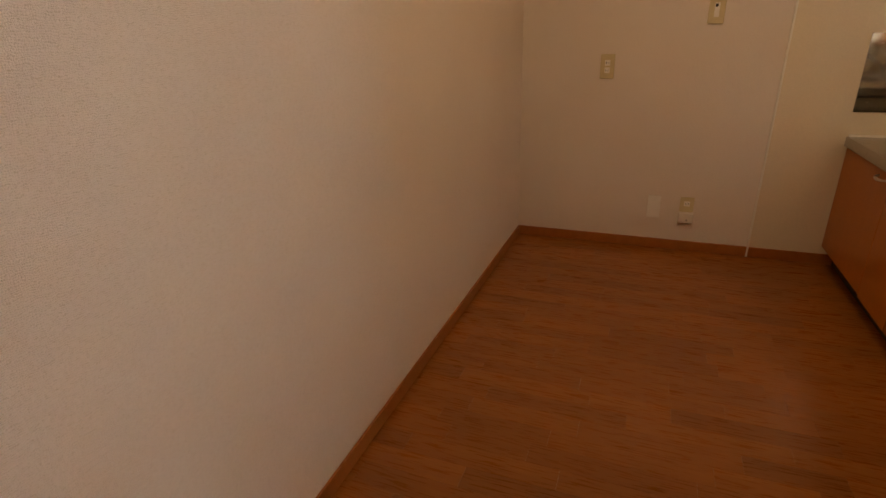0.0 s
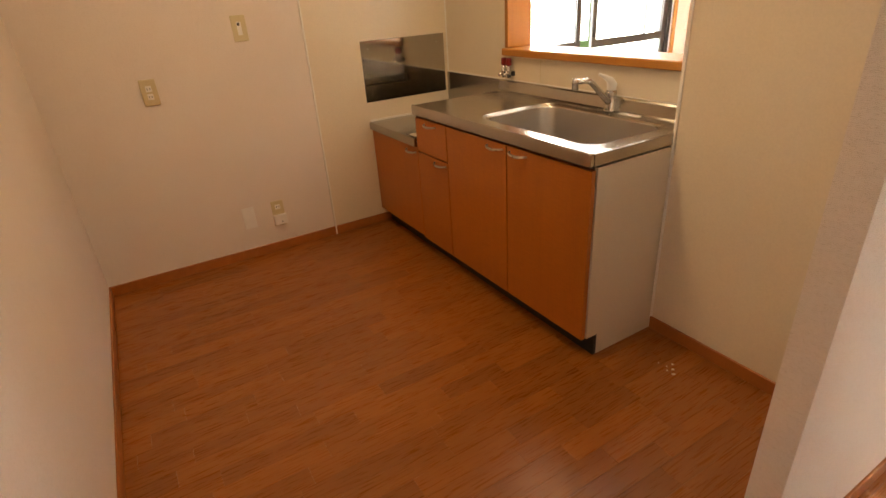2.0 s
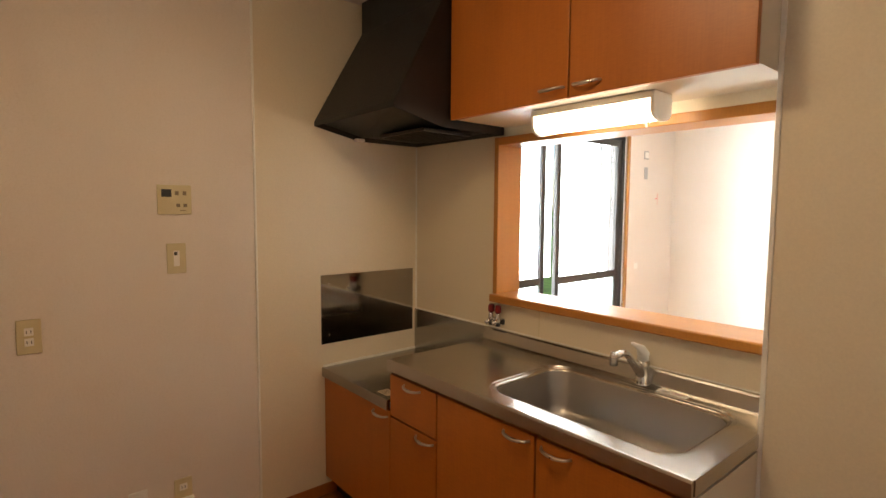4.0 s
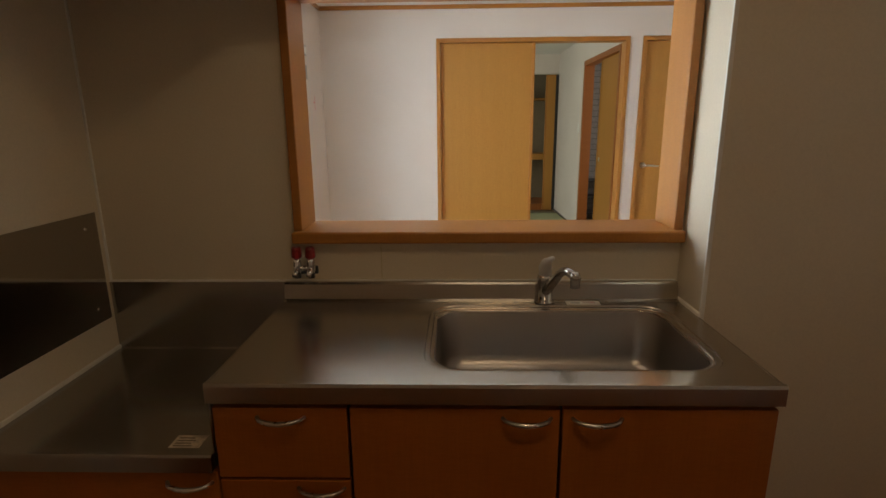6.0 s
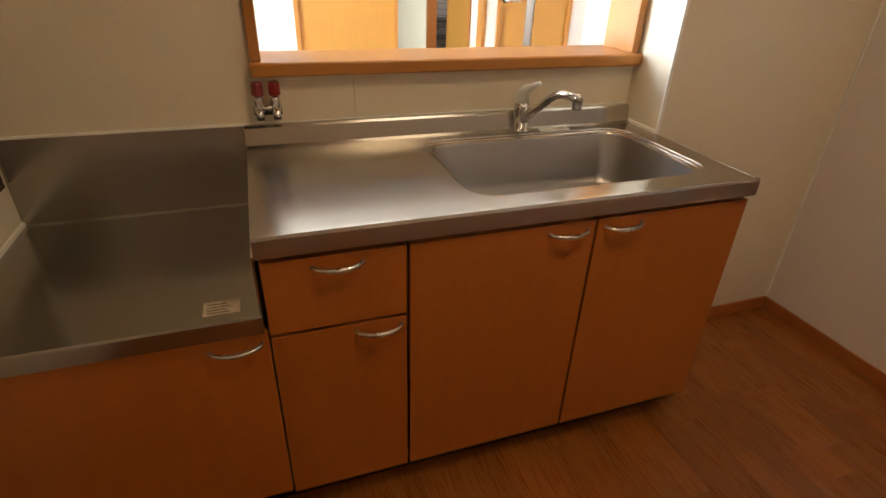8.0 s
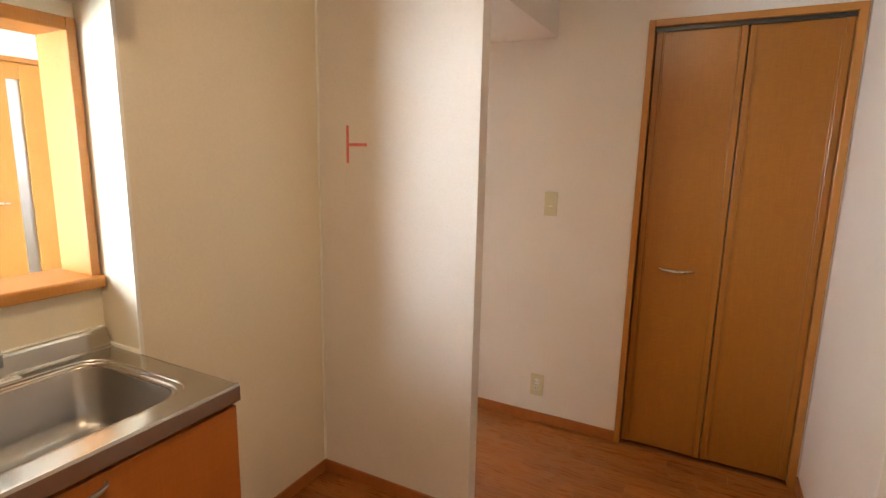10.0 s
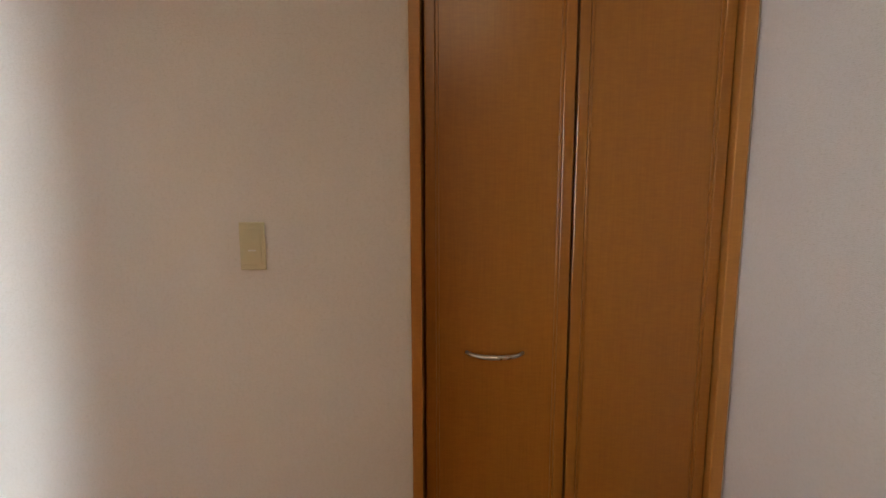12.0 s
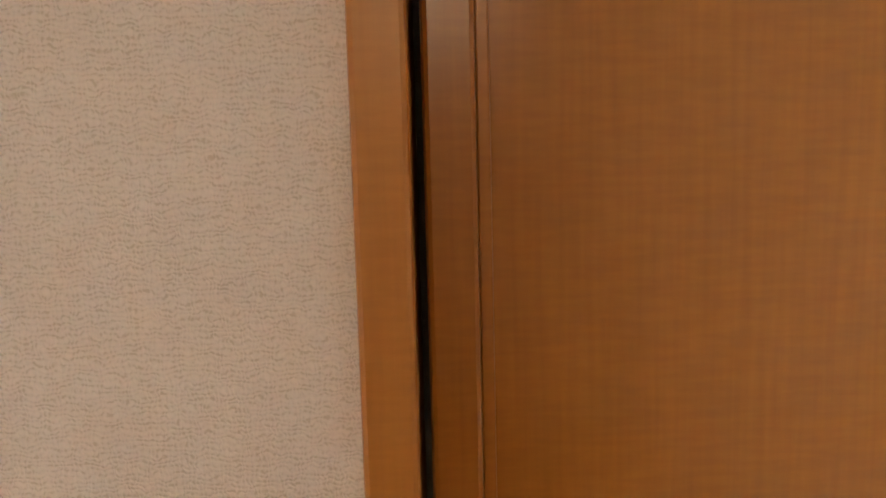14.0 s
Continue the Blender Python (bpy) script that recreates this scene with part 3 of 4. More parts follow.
def gas_unit():
    c = thing("gas_table_cabinet", "low orange wood-laminate cabinet for a gas table", "cabinet")
    x0, x1 = 0.012, 0.5715
    part("body", bm_box((x0, FRONT + 0.03, 0.095), (x1, -0.01, 0.6)), M_SIDE, c)
    part("toe_kick", bm_box((0.0095, FRONT + 0.07, 0.0), (x1, FRONT + 0.085, 0.095)), M_KICK, c, "recessed black toe kick")
    d = part("door", bm_box((x0, FRONT + 0.008, 0.1), (x1 - 0.002, FRONT + 0.028, 0.6), 0.0015), M_CAB, c)
    bow_handle(d, 0.505, FRONT + 0.008, 0.572)
    top = thing("steel_worktop", "stainless steel top for a gas table, with backguard", "worktop")
    z = 0.645
    part("sheet", bm_prism([(FRONT - 0.004, z - 0.042), (FRONT - 0.004, z - 0.004), (FRONT, z), (-0.012, z), (-0.012, z + 0.222), (-0.004, z + 0.222), (-0.004, z - 0.01), (FRONT + 0.012, z - 0.01), (FRONT + 0.012, z - 0.042)], 0, 0.006, 0.5645), M_STEELG_DIM, top)
    part("side_guard", bm_box((0.5605, FRONT + 0.02, z + 0.001), (0.565, -0.013, 0.765)), M_STEELV, top, "thin steel side guard")
    part("bend_line", bm_box((0.008, -0.0145, z + 0.0005), (0.56, -0.0115, z + 0.0025)), M_CHROME, top)
    st = tagged(mesh_object("warning_sticker", bm_box((0.455, -0.545, z + 0.0003), (0.525, -0.497, z + 0.001)), M_STICK), "worn beige warning sticker on the steel top", "sticker")
    for k in range(4):
        part("text_line", bm_box((0.462, -0.54 + 0.01 * k, z + 0.001), (0.505 - 0.006 * (k % 2), -0.536 + 0.01 * k, z + 0.0014)), M_CLOSET, st)
    return c


gas_unit()


def guard_sheet():
    g = thing("heat_shield", "stainless steel heat shield sheet screwed to the wall", "wall sheet")
    part("sheet", bm_box((0.0045, -0.575, 0.757), (0.008, -0.027, 1.093), 0.001, 1), M_STEELV, g)
    for y, z in ((-0.53, 0.80), (-0.53, 1.05), (-0.08, 0.80), (-0.08, 1.05)):
        part("screw", bm_tube([(0.0075, y, z), (0.0105, y, z)], [0.006, 0.004], 10), M_CHROME, g)
    return g


guard_sheet()


def hood():
    h = thing("range_hood", "black painted steel range hood with sloping sides", "range hood")
    x0, x1, zt = 0.008, 0.652, CEIL - 0.002
    lower = [(x0, -0.004), (x1, -0.004), (x1, -0.56), (x0, -0.56)]
    bm = bmesh.new()
    def ring(pts):
        return [bm.verts.new(p) for p in pts]
    rim0 = ring([(x0, -0.004, 1.742), (x1, -0.004, 1.742), (x1, -0.36, 1.742), (x1, -0.6, 1.792), (x0, -0.6, 1.792), (x0, -0.36, 1.742)])
    rim1 = ring([(x0, -0.004, 1.80), (x1, -0.004, 1.80), (x1, -0.36, 1.80), (x1, -0.6, 1.815), (x0, -0.6, 1.815), (x0, -0.36, 1.80)])
    mid = ring([(x0, -0.004, 2.25), (x1, -0.004, 2.25), (x1, -0.26, 2.25), (x1, -0.36, 2.25), (x0 + 0.03, -0.36, 2.25), (x0 + 0.01, -0.26, 2.25)])
    top = ring([(x0, -0.004, zt), (x1, -0.004, zt), (x1, -0.26, zt), (x1, -0.36, zt), (x0 + 0.03, -0.36, zt), (x0 + 0.01, -0.26, zt)])
    for a, b in ((rim0, rim1), (rim1, mid), (mid, top)):
        for k in range(6):
            bm.faces.new((a[k], a[(k + 1) % 6], b[(k + 1) % 6], b[k]))
    inner = ring([(x0 + 0.02, -0.02, 1.76), (x1 - 0.02, -0.02, 1.76), (x1 - 0.02, -0.36, 1.76), (x1 - 0.02, -0.58, 1.81), (x0 + 0.02, -0.58, 1.81), (x0 + 0.02, -0.36, 1.76)])
    for k in range(6):
        bm.faces.new((inner[k], inner[(k + 1) % 6], rim0[(k + 1) % 6], rim0[k]))
    bm.faces.new(inner)
    bm.faces.new(list(reversed(top)))
    bmesh.ops.recalc_face_normals(bm, faces=bm.faces)
    bmesh.ops.bevel(bm, geom=[e for e in bm.edges if len(e.link_faces) == 2], offset=0.002, segments=2, affect="EDGES")
    part("canopy", bm, M_BLACK, h)
    fl = part("filter_frame", bm_box((0.16, -0.34, 1.748), (0.5, -0.06, 1.762), 0.003), M_DARK, h, "dark grease filter frame")
    for k in range(9):
        part("slat", bm_box((0.18, -0.325 + 0.03 * k, 1.744), (0.48, -0.31 + 0.03 * k, 1.75)), M_BLACK, fl)
    part("switch", bm_box((0.03, -0.40, 1.738), (0.055, -0.355, 1.752), 0.002), M_WHITE, h, "small white switch")
    return h


hood()


def wall_cabinet():
    c = thing("wall_cabinet", "orange wood-laminate wall cabinet with two doors", "cabinet")
    x0, x1, z0, z1 = 0.66, 1.774, 1.772, 2.30
    part("body", bm_box((x0, -0.305, z0 + 0.004), (x1, -0.002, z1)), M_SIDE, c, "cream laminate carcass")
    for a, b, hx, s in ((x0, 1.228, 1.165, 0), (1.234, x1, 1.30, 0)):
        f = part("door", bm_box((a, -0.327, z0), (b, -0.307, z1), 0.0015), M_CAB, c)
        bow_handle(f, hx, -0.327, z0 + 0.038, 0.05, 0.026, 0.006)
    return c


wall_cabinet()
strip("trim_cabinet_filler", (0.66, -0.306, 2.30), (1.774, -0.29, CEIL), M_SIDE, "cream filler strip above the wall cabinet")


def strip_light():
    l = thing("under_cabinet_light", "lit white fluorescent strip light under the wall cabinet", "light")
    x0, x1 = 1.0, 1.472
    part("housing", bm_box((x0, -0.235, 1.752), (x1, -0.125, 1.774), 0.003), M_WHITE, l)
    prof = [(-0.232, 1.752)] + [(-0.18 + 0.052 * math.cos(radians(a)), 1.725 + 0.034 * math.sin(radians(a))) for a in range(200, 341, 14)] + [(-0.128, 1.752)]
    part("diffuser", bm_prism(prof, 0, x0 + 0.012, x1 - 0.012), M_TUBE, l, "glowing translucent diffuser")
    cap = [(-0.236, 1.756)] + [(-0.18 + 0.056 * math.cos(radians(a)), 1.724 + 0.037 * math.sin(radians(a))) for a in range(200, 341, 14)] + [(-0.124, 1.756)]
    for a in (x0, x1 - 0.012):
        part("end_cap", bm_prism(cap, 0, a, a + 0.012), M_WHITE, l)
    part("pull_switch", bm_tube([(1.43, -0.2, 1.69), (1.43, -0.2, 1.672)], [0.0025, 0.004], 8), M_WHITE, l)
    return l


strip_light()


def ceiling_light():
    l = thing("ceiling_light", "lit round warm ceiling light with white rim", "light")
    x, y = 1.35, -1.3
    part("rim", bm_tube([(x, y, CEIL - 0.001), (x, y, CEIL - 0.03), (x, y, CEIL - 0.032)], [0.2, 0.2, 0.185], 36), M_WHITE, l, "", True)
    part("diffuser", bm_tube([(x, y, CEIL - 0.033), (x, y, CEIL - 0.06), (x, y, CEIL - 0.075), (x, y, CEIL - 0.08)], [0.18, 0.172, 0.14, 0.06], 36), M_CEIL_GLOW, l, "glowing warm diffuser", True)
    return l


ceiling_light()
sc = thing("floor_scuff", "small pale dried paint scuff on the floor boards", "stain")
rng = random.Random(9)
for k in range(7):
    a, c = 1.99 + rng.uniform(-0.05, 0.05), -0.33 + rng.uniform(-0.02, 0.03)
    part("fleck", bm_tube([(a, c, 0.0), (a, c, 0.0006)], [rng.uniform(0.002, 0.007)] * 2, 7), M_LABEL, sc)


def faucet():
    f = thing("kitchen_faucet", "chrome single-lever kitchen faucet with white lever", "faucet")
    x, y, z = 1.366, -0.047, 0.815
    part("body", bm_tube([(x, y, z), (x, y, z + 0.006), (x, y, z + 0.007), (x, y, z + 0.06), (x, y, z + 0.075), (x, y, z + 0.085)], [0.03, 0.03, 0.024, 0.023, 0.024, 0.021], 20), M_FAUCET, f, "", True)
    sp = [(x, y, z + 0.03), (x + 0.006, y - 0.045, z + 0.062), (x + 0.018, y - 0.125, z + 0.124), (x + 0.022, y - 0.152, z + 0.14), (x + 0.026, y - 0.178, z + 0.147), (x + 0.034, y - 0.24, z + 0.149)]
    s = part("spout", bm_tube(sp, [0.016, 0.0135, 0.0115, 0.011, 0.011, 0.0115], 14), M_FAUCET, f, "", True)
    ex, ey, ez = sp[-1]
    part("aerator", bm_tube([(ex, ey, ez + 0.013), (ex, ey, ez - 0.004), (ex, ey, ez - 0.006), (ex, ey, ez - 0.028)], [0.009, 0.0145, 0.0125, 0.0125], 14), M_FAUCET, s, "", True)
    lv = [(x, y, z + 0.08), (x, y, z + 0.108), (x, y - 0.012, z + 0.126), (x + 0.003, y - 0.045, z + 0.142), (x + 0.006, y - 0.082, z + 0.158)]
    part("lever", bm_tube(lv, [0.021, 0.021, 0.015, 0.009, 0.006], 14), M_WHITE, f, "white plastic lever", True)
    return f


faucet()
lab = tagged(mesh_object("faucet_label", bm_box((1.43, -0.074, 0.8147), (1.53, -0.046, 0.8165), 0.0008, 1), M_LABEL), "small worn paper label beside the faucet", "label")
part("print", bm_box((1.442, -0.068, 0.8165), (1.47, -0.052, 0.817)), M_FACADE, lab)
part("print", bm_box((1.478, -0.066, 0.8165), (1.525, -0.062, 0.817)), M_FACADE, lab)
part("print", bm_box((1.478, -0.058, 0.8165), (1.518, -0.054, 0.817)), M_RED, lab)


def washer_valve():
    v = thing("stop_valve", "chrome double stop valve with red knobs on the wall", "valve")
    y = -0.03
    part("back_plate", bm_box((0.598, -0.012, 0.893), (0.67, 0.0005, 0.918), 0.003), M_DARK, v, "dark mounting plate")
    for x in (0.613, 0.655):
        b = part("body", bm_tube([(x, y, 0.898), (x, y, 0.912), (x, y, 0.935), (x, y, 0.95)], [0.009, 0.013, 0.013, 0.009], 12), M_CHROME, v, "", True)
        part("knob", bm_tube([(x, y, 0.948), (x, y, 0.952), (x, y, 0.978), (x, y, 0.984)], [0.011, 0.0155, 0.0145, 0.011], 10), M_RED, b, "dark red knob")
        part("nut", bm_tube([(x, y, 0.887), (x, y, 0.899)], 0.0115, 6), M_DARK, b, "dark hexagonal nut")
        part("outlet", bm_tube([(x, -0.001, 0.912), (x, y - 0.012, 0.912), (x, y - 0.034, 0.902)], [0.01, 0.01, 0.008], 10), M_CHROME, b, "", True)
    part("bridge", bm_tube([(0.613, y, 0.917), (0.655, y, 0.917)], 0.008, 10), M_CHROME, v, "", True)
    return v


washer_valve()


# ---- things: wall plates ----
def plate(name, label, at, face, w=0.07, h=0.12, material=None, category="outlet", inserts=()):
    """A wall plate at (x, y, z); face +1 looks along +x, -1 along -x. Inserts: name, across, up, width, height, proud, material."""
    t = thing(name, label, category)
    x, y, z = at

    def slab(cy, cz, ww, hh, d0, d1, bev):
        a, b = sorted((x + face * d0, x + face * d1))
        return bm_box((a, y + cy - ww / 2, z + cz - hh / 2), (b, y + cy + ww / 2, z + cz + hh / 2), bev, 2)

    part("cover", slab(0, 0, w, h, 0.0, 0.007, 0.0025), material or M_IVORY, t)
    for nm, cy, cz, ww, hh, d, m in inserts:
        part(nm, slab(cy, cz, ww, hh, 0.006, 0.0075 + d, min(ww, hh, 0.004) * 0.2), m, t)
    return t


slots = []
for dz in (0.018, -0.018):
    slots.append(("socket", 0, dz, 0.026, 0.028, 0.0008, M_WHITE))
    for dy in (-0.006, 0.006):
        slots.append(("slot", dy, dz, 0.0025, 0.011, 0.0012, M_DARK))
plate("wall_outlet", "ivory double wall outlet", (0.0, -1.672, 0.967), 1, inserts=slots)
plate("wall_outlet", "ivory double wall outlet near the baseboard", (EAST, -0.859, 0.207), -1, 0.07, 0.115, inserts=slots)
plate("light_switch", "ivory light switch with small indicator", (0.0, -1.2, 1.212), 1, category="switch",
      inserts=(("rocker", 0, 0.0, 0.022, 0.062, 0.001, M_WHITE), ("indicator", -0.003, 0.02, 0.012, 0.014, 0.0022, M_DARK), ("button", 0.003, -0.016, 0.014, 0.012, 0.003, M_WHITE)))
plate("light_switch", "ivory light switch beside the closet door", (EAST, -0.878, 1.165), -1, 0.064, 0.118, category="switch",
      inserts=(("rocker", 0, 0.0, 0.046, 0.09, 0.0012, M_IVORY), ("indicator", 0, -0.01, 0.02, 0.004, 0.002, M_WHITE)))
plate("water_heater_remote", "ivory water heater remote with dark display", (0.0, -1.2, 1.445), 1, 0.124, 0.116, category="control panel",
      inserts=(("display", 0.031 - 0.06, 0.026, 0.036, 0.03, 0.001, M_DARK), ("button", 0.008, 0.026, 0.013, 0.016, 0.003, M_CLOSET), ("button", 0.036, 0.026, 0.013, 0.016, 0.003, M_CLOSET),
               ("button", 0.012, -0.022, 0.013, 0.013, 0.003, M_CLOSET), ("button", 0.038, -0.022, 0.013, 0.013, 0.003, M_CLOSET), ("print", 0.03, -0.042, 0.022, 0.003, 0.0006, M_CLOSET), ("flap", -0.03, -0.022, 0.045, 0.04, 0.0008, M_IVORY)))
plate("blank_plate", "white blank wall plate", (0.0, -1.366, 0.238), 1, 0.066, 0.125, M_WHITE, "wall plate", (("lid", 0, -0.004, 0.054, 0.1, 0.001, M_WHITE),))
po = plate("wall_outlet", "ivory outlet with a white gas alarm plugged in", (0.0, -1.203, 0.226), 1, 0.068, 0.15, inserts=(("socket", 0, 0.04, 0.03, 0.028, 0.001, M_WHITE), ("slot", -0.006, 0.04, 0.0025, 0.011, 0.0016, M_DARK), ("slot", 0.006, 0.04, 0.0025, 0.011, 0.0016, M_DARK)))
pl = part("plug_in_device", bm_box((0.007, -1.238, 0.165), (0.034, -1.166, 0.222), 0.004), M_WHITE, po, "white plug-in device")
part("button", bm_tube([(0.033, -1.196, 0.182), (0.036, -1.196, 0.182)], [0.006, 0.005], 10), M_FACADE, pl)
plate("wall_outlet", "ivory wall outlet beside the balcony window", (0.0, 2.3, 0.95), 1, 0.05, 0.05, M_WHITE)

plate("vent_cap", "grey capped air conditioner sleeve on the wall", (0.0, 2.41, 1.87), 1, 0.07, 0.07, M_FACADE, "vent", (("ring", 0, 0, 0.05, 0.05, 0.003, M_WHITE),))
plate("blank_plate", "small grey blank wall plate", (0.0, 2.41, 1.72), 1, 0.05, 0.1, M_FACADE, "wall plate")
# red tape marks
tm = thing("tape_mark", "faded red tape mark stuck to the wallpaper", "tape")
part("strip", bm_box((STUB0 - 0.0009, -0.322, 1.355), (STUB0 - 0.0001, -0.31, 1.497)), M_PINK, tm)
part("strip", bm_box((STUB0 - 0.0009, -0.406, 1.419), (STUB0 - 0.0001, -0.322, 1.431)), M_PINK, tm)
tm = thing("tape_mark", "faded red tape mark stuck to the living room wallpaper", "tape")
part("strip", bm_box((0.0002, 2.62, 1.46), (0.001, 2.626, 1.56)), M_PINK, tm)
part("strip", bm_box((0.0002, 2.58, 1.51), (0.001, 2.62, 1.516)), M_PINK, tm)

# ---- tatami room beyond the sliding door ----
TX, TY, TZ = 2.63, 6.60, 2.33
setting("floor_tatami_room", bm_box((-0.6, 3.0, -0.08), (TX + 1.7, TY + 0.9, -0.004)), M_CLOSET, "wooden underfloor of the tatami room", "floor")
setting("wall_tatami_west", wall_bm(1, -0.5, -0.1, 3.0, TY + 0.9, 0, 2.4, [(3.6, 5.2, 0.5, 1.9)]), M_PAPER, "white wallpaper wall of the tatami room", "wall")
setting("wall_tatami_east", wall_bm(1, TX, 0.1, 3.0, TY + 0.9, 0, 2.4, [(3.62, 4.94, 0, 2.0)]), M_PAPER, "white wallpaper wall with a doorway", "wall")
setting("wall_tatami_north", wall_bm(0, TY, 0.06, -0.5, TX, 0, 2.4, [(0.9, 2.625, 0.0, 2.05)]), M_PAPER, "white wallpaper wall above the closet", "wall")
setting("wall_closet_north", wall_bm(0, TY + 0.8, 0.1, -0.5, TX, 0, 2.4), M_CLOSET, "plain board at the back of the closet", "wall")
setting("wall_tatami_south", wall_bm(0, 2.998, 0.002, -0.6, 0, 0, 2.4), M_PAPER, "white wallpaper wall", "wall")
setting("ceiling_tatami", bm_box((-0.6, 3.0, TZ), (TX + 1.7, TY + 0.9, TZ + 0.1)), M_CEIL, "pale ceiling of the tatami room", "ceiling")
shelf = thing("closet_shelf", "mid shelf of the open built-in closet", "shelf")
part("board", bm_box((0.9, TY + 0.08, 0.83), (2.62, TY + 0.79, 0.86), 0.003), M_FUS, shelf)
part("front_rail", bm_box((0.9, TY + 0.061, 0.79), (2.62, TY + 0.08, 0.88), 0.003), M_FUS, shelf)
up = thing("closet_shelf", "narrow upper shelf of the open built-in closet", "shelf")
part("board", bm_box((0.9, TY + 0.3, 1.7), (2.62, TY + 0.79, 1.72), 0.003), M_FUS, up)
base = thing("closet_shelf", "raised wooden floor of the open built-in closet", "shelf")
part("board", bm_box((0.9, TY + 0.061, 0.0), (2.62, TY + 0.79, 0.1), 0.003), M_BASE, base)
cd = thing("closet_door", "honey-coloured closet sliding door pushed aside", "door")
part("panel", bm_box((2.44, TY - 0.03, 0.02), (2.585, TY - 0.002, 2.04), 0.003), M_FUS, cd)
part("edge_strip", bm_box((2.44, TY - 0.036, 0.02), (2.462, TY - 0.03, 2.04), 0.002), M_TRIM, cd)
# dark box drawn in place of the shadowed gap at the door's edge
part("gap_shade", bm_box((2.585, TY - 0.032, 0.02), (2.629, TY - 0.002, 2.04), 0.002), M_DARK, cd, "dark strip standing for the shaded gap against the wall")
sd = thing("sliding_door", "honey-coloured sliding door half open to the hallway", "door")
part("panel", bm_box((TX + 0.035, 3.625, 0.013), (TX + 0.065, 4.36, 1.995), 0.003), M_FUS, sd)
part("edge_strip", bm_box((TX + 0.029, 4.33, 0.013), (TX + 0.035, 4.36, 1.995), 0.002), M_FUS, sd)
part("pull", bm_tube([(TX + 0.036, 4.27, 0.95), (TX + 0.032, 4.27, 0.95)], [0.026, 0.026], 16), M_SATIN, sd, "round recessed pull", True)
for nm, lo, hi in (("trim_hall_far", (TX - 0.012, 4.925, 0), (TX + 0.1, 4.985, 2.0)), ("trim_hall_head", (TX - 0.0115, 3.58, 1.995), (TX + 0.101, 4.985, 2.05)), ("trim_hall_near", (TX - 0.012, 3.58, 0), (TX + 0.1, 3.622, 2.0))):
    strip(nm, lo, hi, M_BASE, "dark orange-brown wooden doorway casing")
strip("trim_tatami_base", (TX - 0.01, 4.99, 0.012), (TX, TY, 0.04), M_DARK, "dark narrow skirting beside the tatami")
plate("light_switch", "pale light switch on the tatami room wall", (TX, 5.15, 1.28), -1, 0.06, 0.11, M_WHITE, "switch")
HY = 5.9
# the opening is made up, only to let the hall fill light in
setting("wall_hall_east", wall_bm(1, TX + 1.62, 0.08, 3.0, TY + 0.9, 0, 2.4, [(3.3, 4.5, 1.0, 1.9)]), M_PAPER, "plain hallway wall with an unseen opening added for the fill light", "wall")
setting("wall_hall_south", bm_box((EAST, 2.999, 0), (TX + 1.62, 3.0, 2.4)), M_PAPER, "plain hallway wall", "wall")
hb = setting("wall_hall_brick", bm_box((TX + 0.1, HY, 0), (TX + 1.62, HY + 0.08, 2.4)), M_MORTAR, "grey brick-faced hallway wall", "wall")
rack = thing("shoe_rack", "small dark metal shoe rack in the hallway", "rack")
for z in (0.12, 0.34, 0.56):
    part("shelf", bm_box((TX + 0.14, HY - 0.36, z), (TX + 0.9, HY - 0.04, z + 0.02), 0.003), M_DARK, rack)
for y in (HY - 0.36, HY - 0.06):
    for x in (TX + 0.14, TX + 0.88):
        part("post", bm_box((x, y, 0), (x + 0.02, y + 0.02, 0.62), 0.002), M_DARK, rack)
for k in range(4):
    for j in range(2):
        mt = thing("tatami_mat", "pale green woven tatami mat with dark border", "tatami", "tatami mats of the room")
        ax, ay = -0.48 + 1.6 * j, 3.02 + 0.83 * k
        part("mat", bm_box((ax, ay, -0.004), (ax + 1.59, ay + 0.82, 0.012), 0.003), M_TATAMI, mt)
        part("border", bm_box((ax, ay, 0.012), (ax + 1.59, ay + 0.03, 0.0135)), M_BORDER, mt, "dark cloth border")
        part("border", bm_box((ax, ay + 0.79, 0.012), (ax + 1.59, ay + 0.82, 0.0135)), M_BORDER, mt, "dark cloth border")

# ---- outdoors ----
setting("ground", bm_box((-400, -300, -0.75), (400, 300, -0.6)), M_GRASS, "green lawn outside", "ground")
setting("road", bm_box((-30, -200, -0.6), (-22, 200, -0.58)), M_ROAD, "grey asphalt road", "road")


def house(x, y, w, d, h):
    b = thing("house", "distant grey two-storey house with dark roof", "house")
    part("wall", bm_box((x - d, y, -0.6), (x, y + w, h)), M_FACADE, b)
    part("roof", bm_prism([(x - d - 0.5, h), (x + 0.5, h), (x - d / 2, h + 2.2)], 1, y - 0.4, y + w + 0.4), M_ROOF, b)
    for z in (0.6, 3.2):
        for k in range(3):
            part("window", bm_box((x - 0.05, y + w * (k + 0.3) / 3, z), (x + 0.06, y + w * (k + 0.3) / 3 + 1.4, z + 1.3)), M_ROOF, b)
    return b


house(-45, 20, 12, 8, 5.6)
house(-48, 42, 14, 9, 5.2)


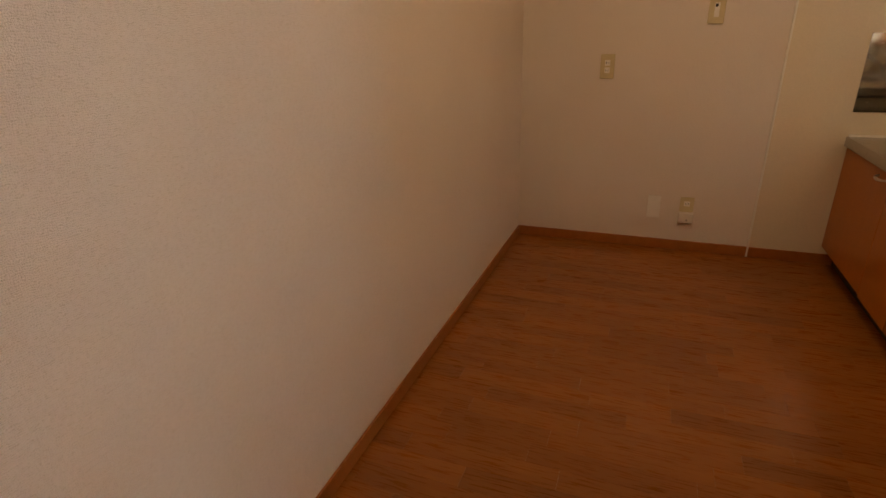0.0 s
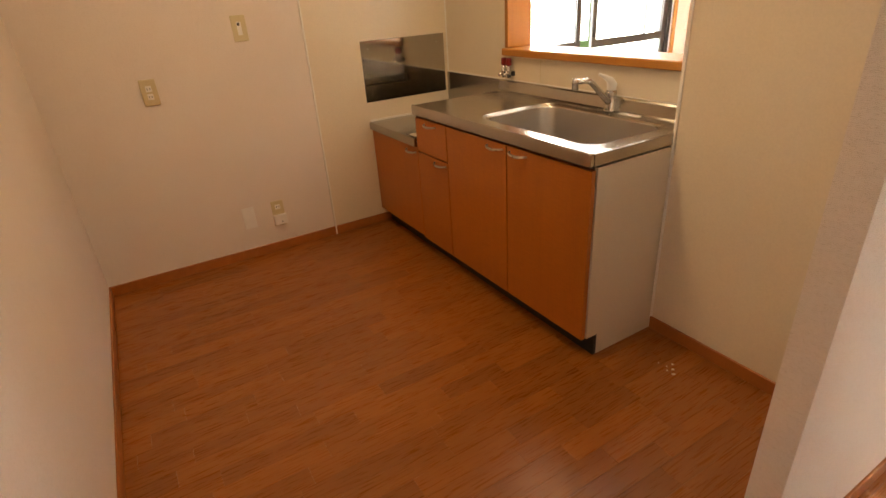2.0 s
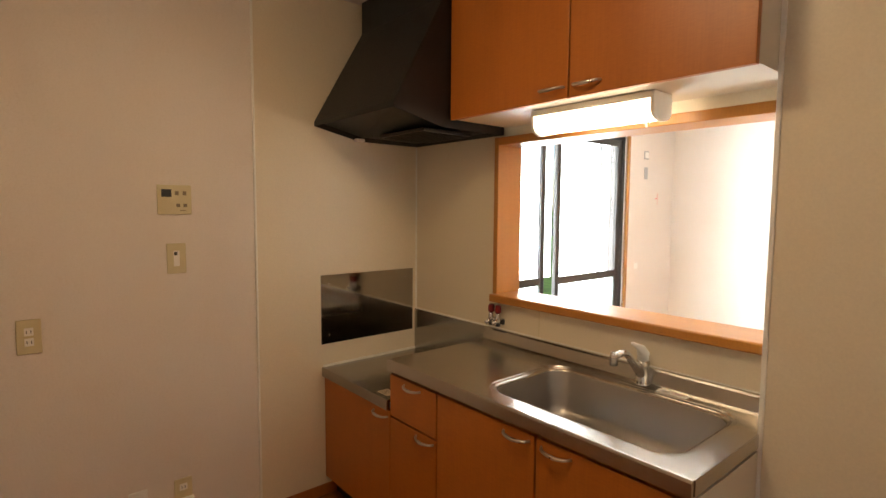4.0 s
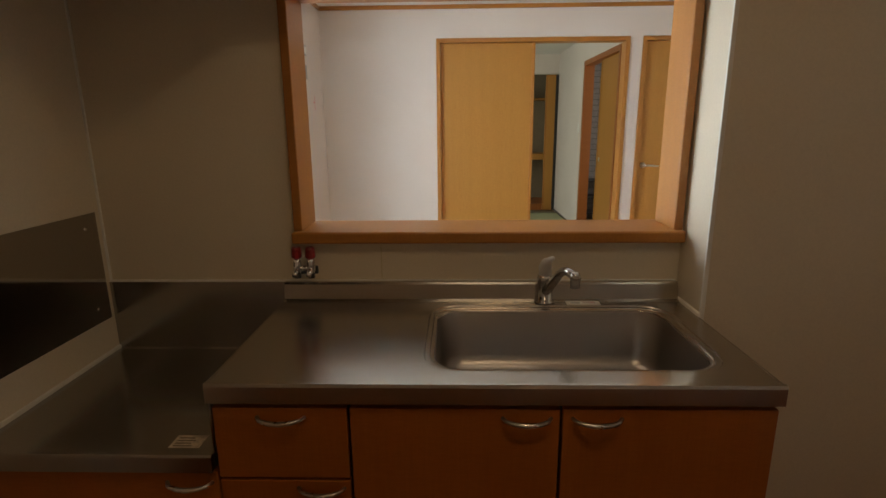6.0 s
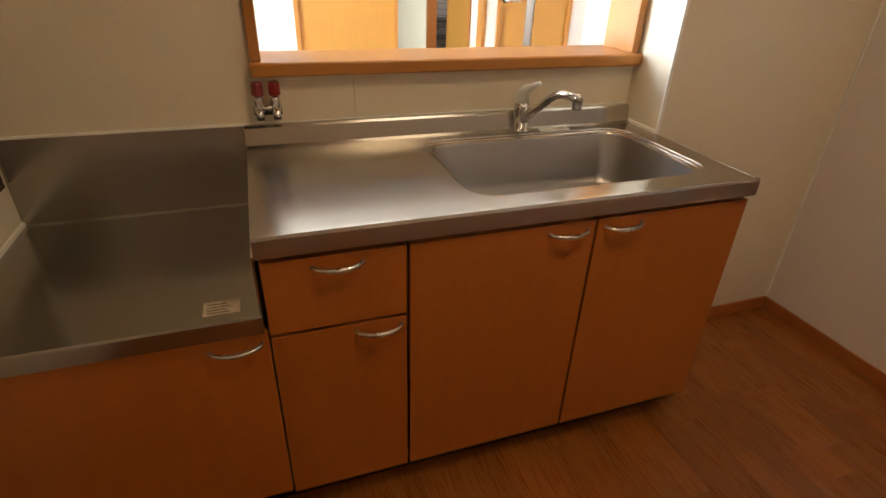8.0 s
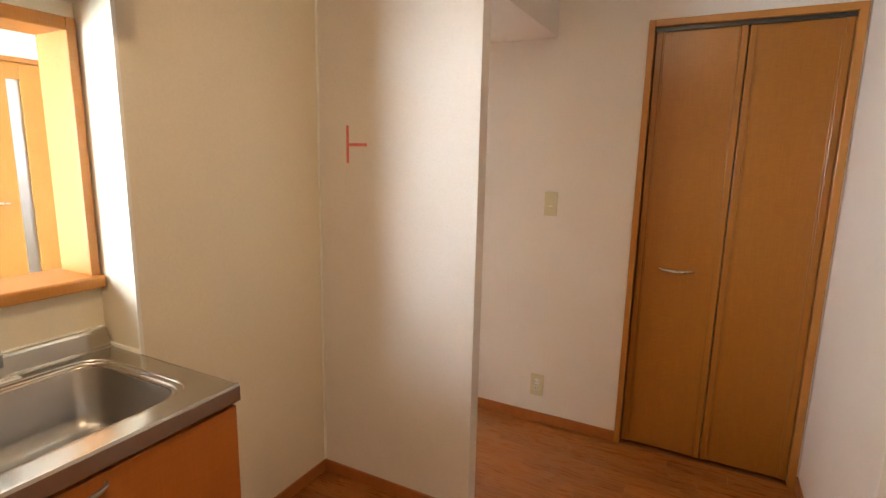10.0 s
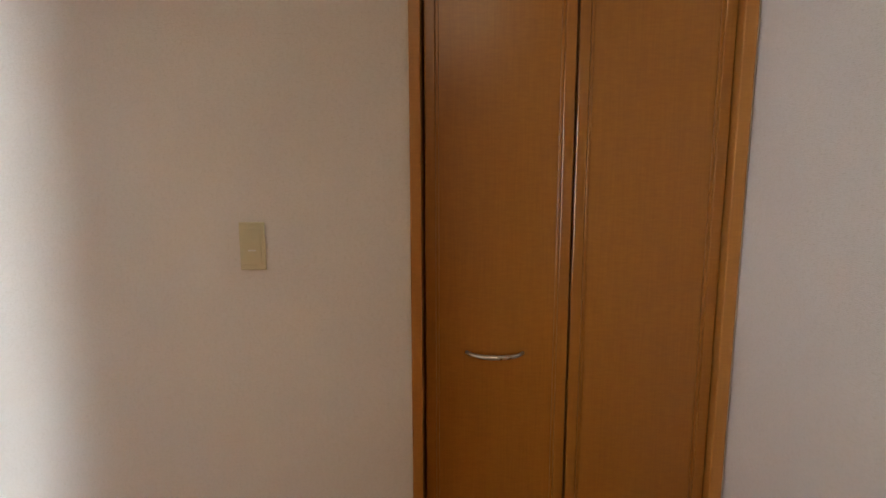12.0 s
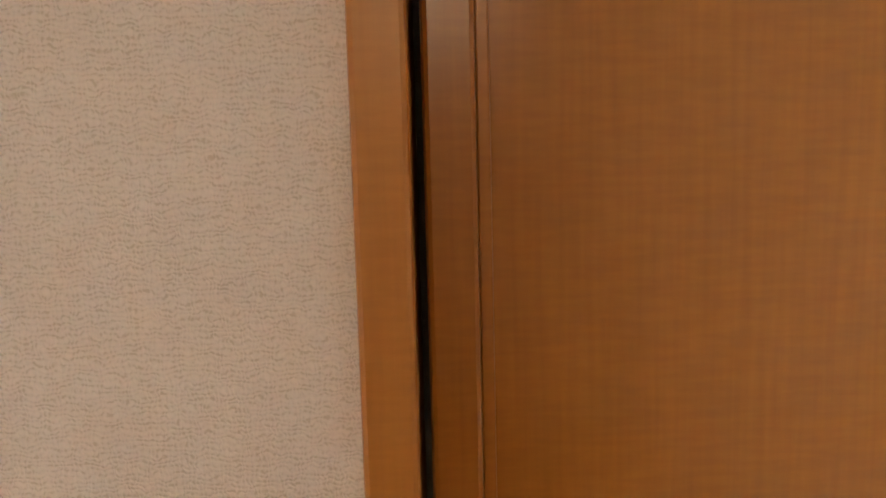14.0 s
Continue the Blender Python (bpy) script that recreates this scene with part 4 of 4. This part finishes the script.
def hedge():
    h = thing("hedge", "row of leafy green bushes along the road", "hedge", kind="stuff")
    bm = bmesh.new()
    rng = random.Random(4)
    for k in range(1500):
        p = Vector((rng.uniform(-34.5, -32), rng.uniform(-5, 90), rng.uniform(-0.6, 1.5) * rng.uniform(0.4, 1)))
        s = rng.uniform(0.15, 0.5)
        rot = Euler((rng.uniform(0, 6), rng.uniform(0, 6), rng.uniform(0, 6))).to_matrix()
        vs = [bm.verts.new(p + rot @ Vector(q) * s) for q in ((-1, 0, 0), (0, -0.6, 0.15), (1, 0, 0), (0, 0.6, 0.15))]
        bm.faces.new(vs)
    part("leaves", bm, M_LEAF, h)


hedge()

# ---- floor boards ----
def boards():
    rng = random.Random(7)
    w = 0.0757
    lengths = (0.25, 0.35, 0.45)
    meshes = {}

    def board_mesh(l):
        key = round(l, 3)
        if key not in meshes:
            data = bpy.data.meshes.new("floor_board")
            bm = bm_box((0.0002, 0.0002, -0.006), (w - 0.0002, l - 0.0002, 0.0), 0.0004, 1)
            bm.to_mesh(data)
            bm.free()
            data.materials.append(M_FLOOR)
            meshes[key] = data
        return meshes[key]

    rest = bmesh.new()
    x, count = 0.0, 0
    while x < EAST - 0.001:
        y = SOUTH - rng.uniform(0, 0.5)
        while y < 2.9:
            l = rng.choice(lengths)
            end = min(y + l, 2.9)
            start = max(y, SOUTH)
            if end - start > 0.02:
                ww = min(w, EAST - x)
                if start < -0.3 and x > 0.4 and count < 300 and abs(end - start - l) < 1e-6 and ww == w:
                    b = new("floor_board", board_mesh(l))
                    b.location = (x, start, 0)
                    b.parent = floor
                    count += 1
                else:
                    bm_box((x + 0.0003, start + 0.0003, -0.006), (x + ww - 0.0003, end - 0.0003, 0.0), bm=rest)
            y += l
        x += w
    data = bpy.data.meshes.new("floor_board_rest")
    rest.to_mesh(data)
    rest.free()
    data.materials.append(M_FLOORREST)
    ob = new("floor_board_rest", data)
    ob.parent = floor
    tagged(ob, kind="stuff")


def bricks():
    rng = random.Random(3)
    bm = bmesh.new()
    y, x0, x1 = HY - 0.008, TX + 0.101, TX + 1.619
    for r in range(31):
        x = x0 - (0.11 if r % 2 else 0)
        while x < x1:
            a, b = max(x0, x), min(x1, x + 0.21)
            bm_box((a, y + rng.uniform(-0.003, 0.003), r * 0.075 + 0.005), (b, y + 0.01, r * 0.075 + 0.07), bm=bm)
            x += 0.22
    ob = part("brick_facing", bm, M_BRICK, hb)
    tagged(ob, kind="stuff")


M_FLOORREST = wood("floor_board_oak_joined", (0.26, 0.08, 0.013), (0.37, 0.125, 0.024), 0.28, "y", 0.0, 0.8, 0.15, 1.0)
tr = M_FLOORREST.node_tree
for nd_ in list(tr.nodes):
    if nd_.type == "OBJECT_INFO":
        geo = tr.nodes.new("ShaderNodeNewGeometry")
        for l in list(nd_.outputs["Random"].links):
            to = l.to_socket
            tr.links.new(geo.outputs["Random Per Island"], to)
for n_ in tr.nodes:
    if n_.type == "MAP_RANGE":
        n_.inputs["To Min"].default_value, n_.inputs["To Max"].default_value = 0.84, 1.16
boards()
bricks()
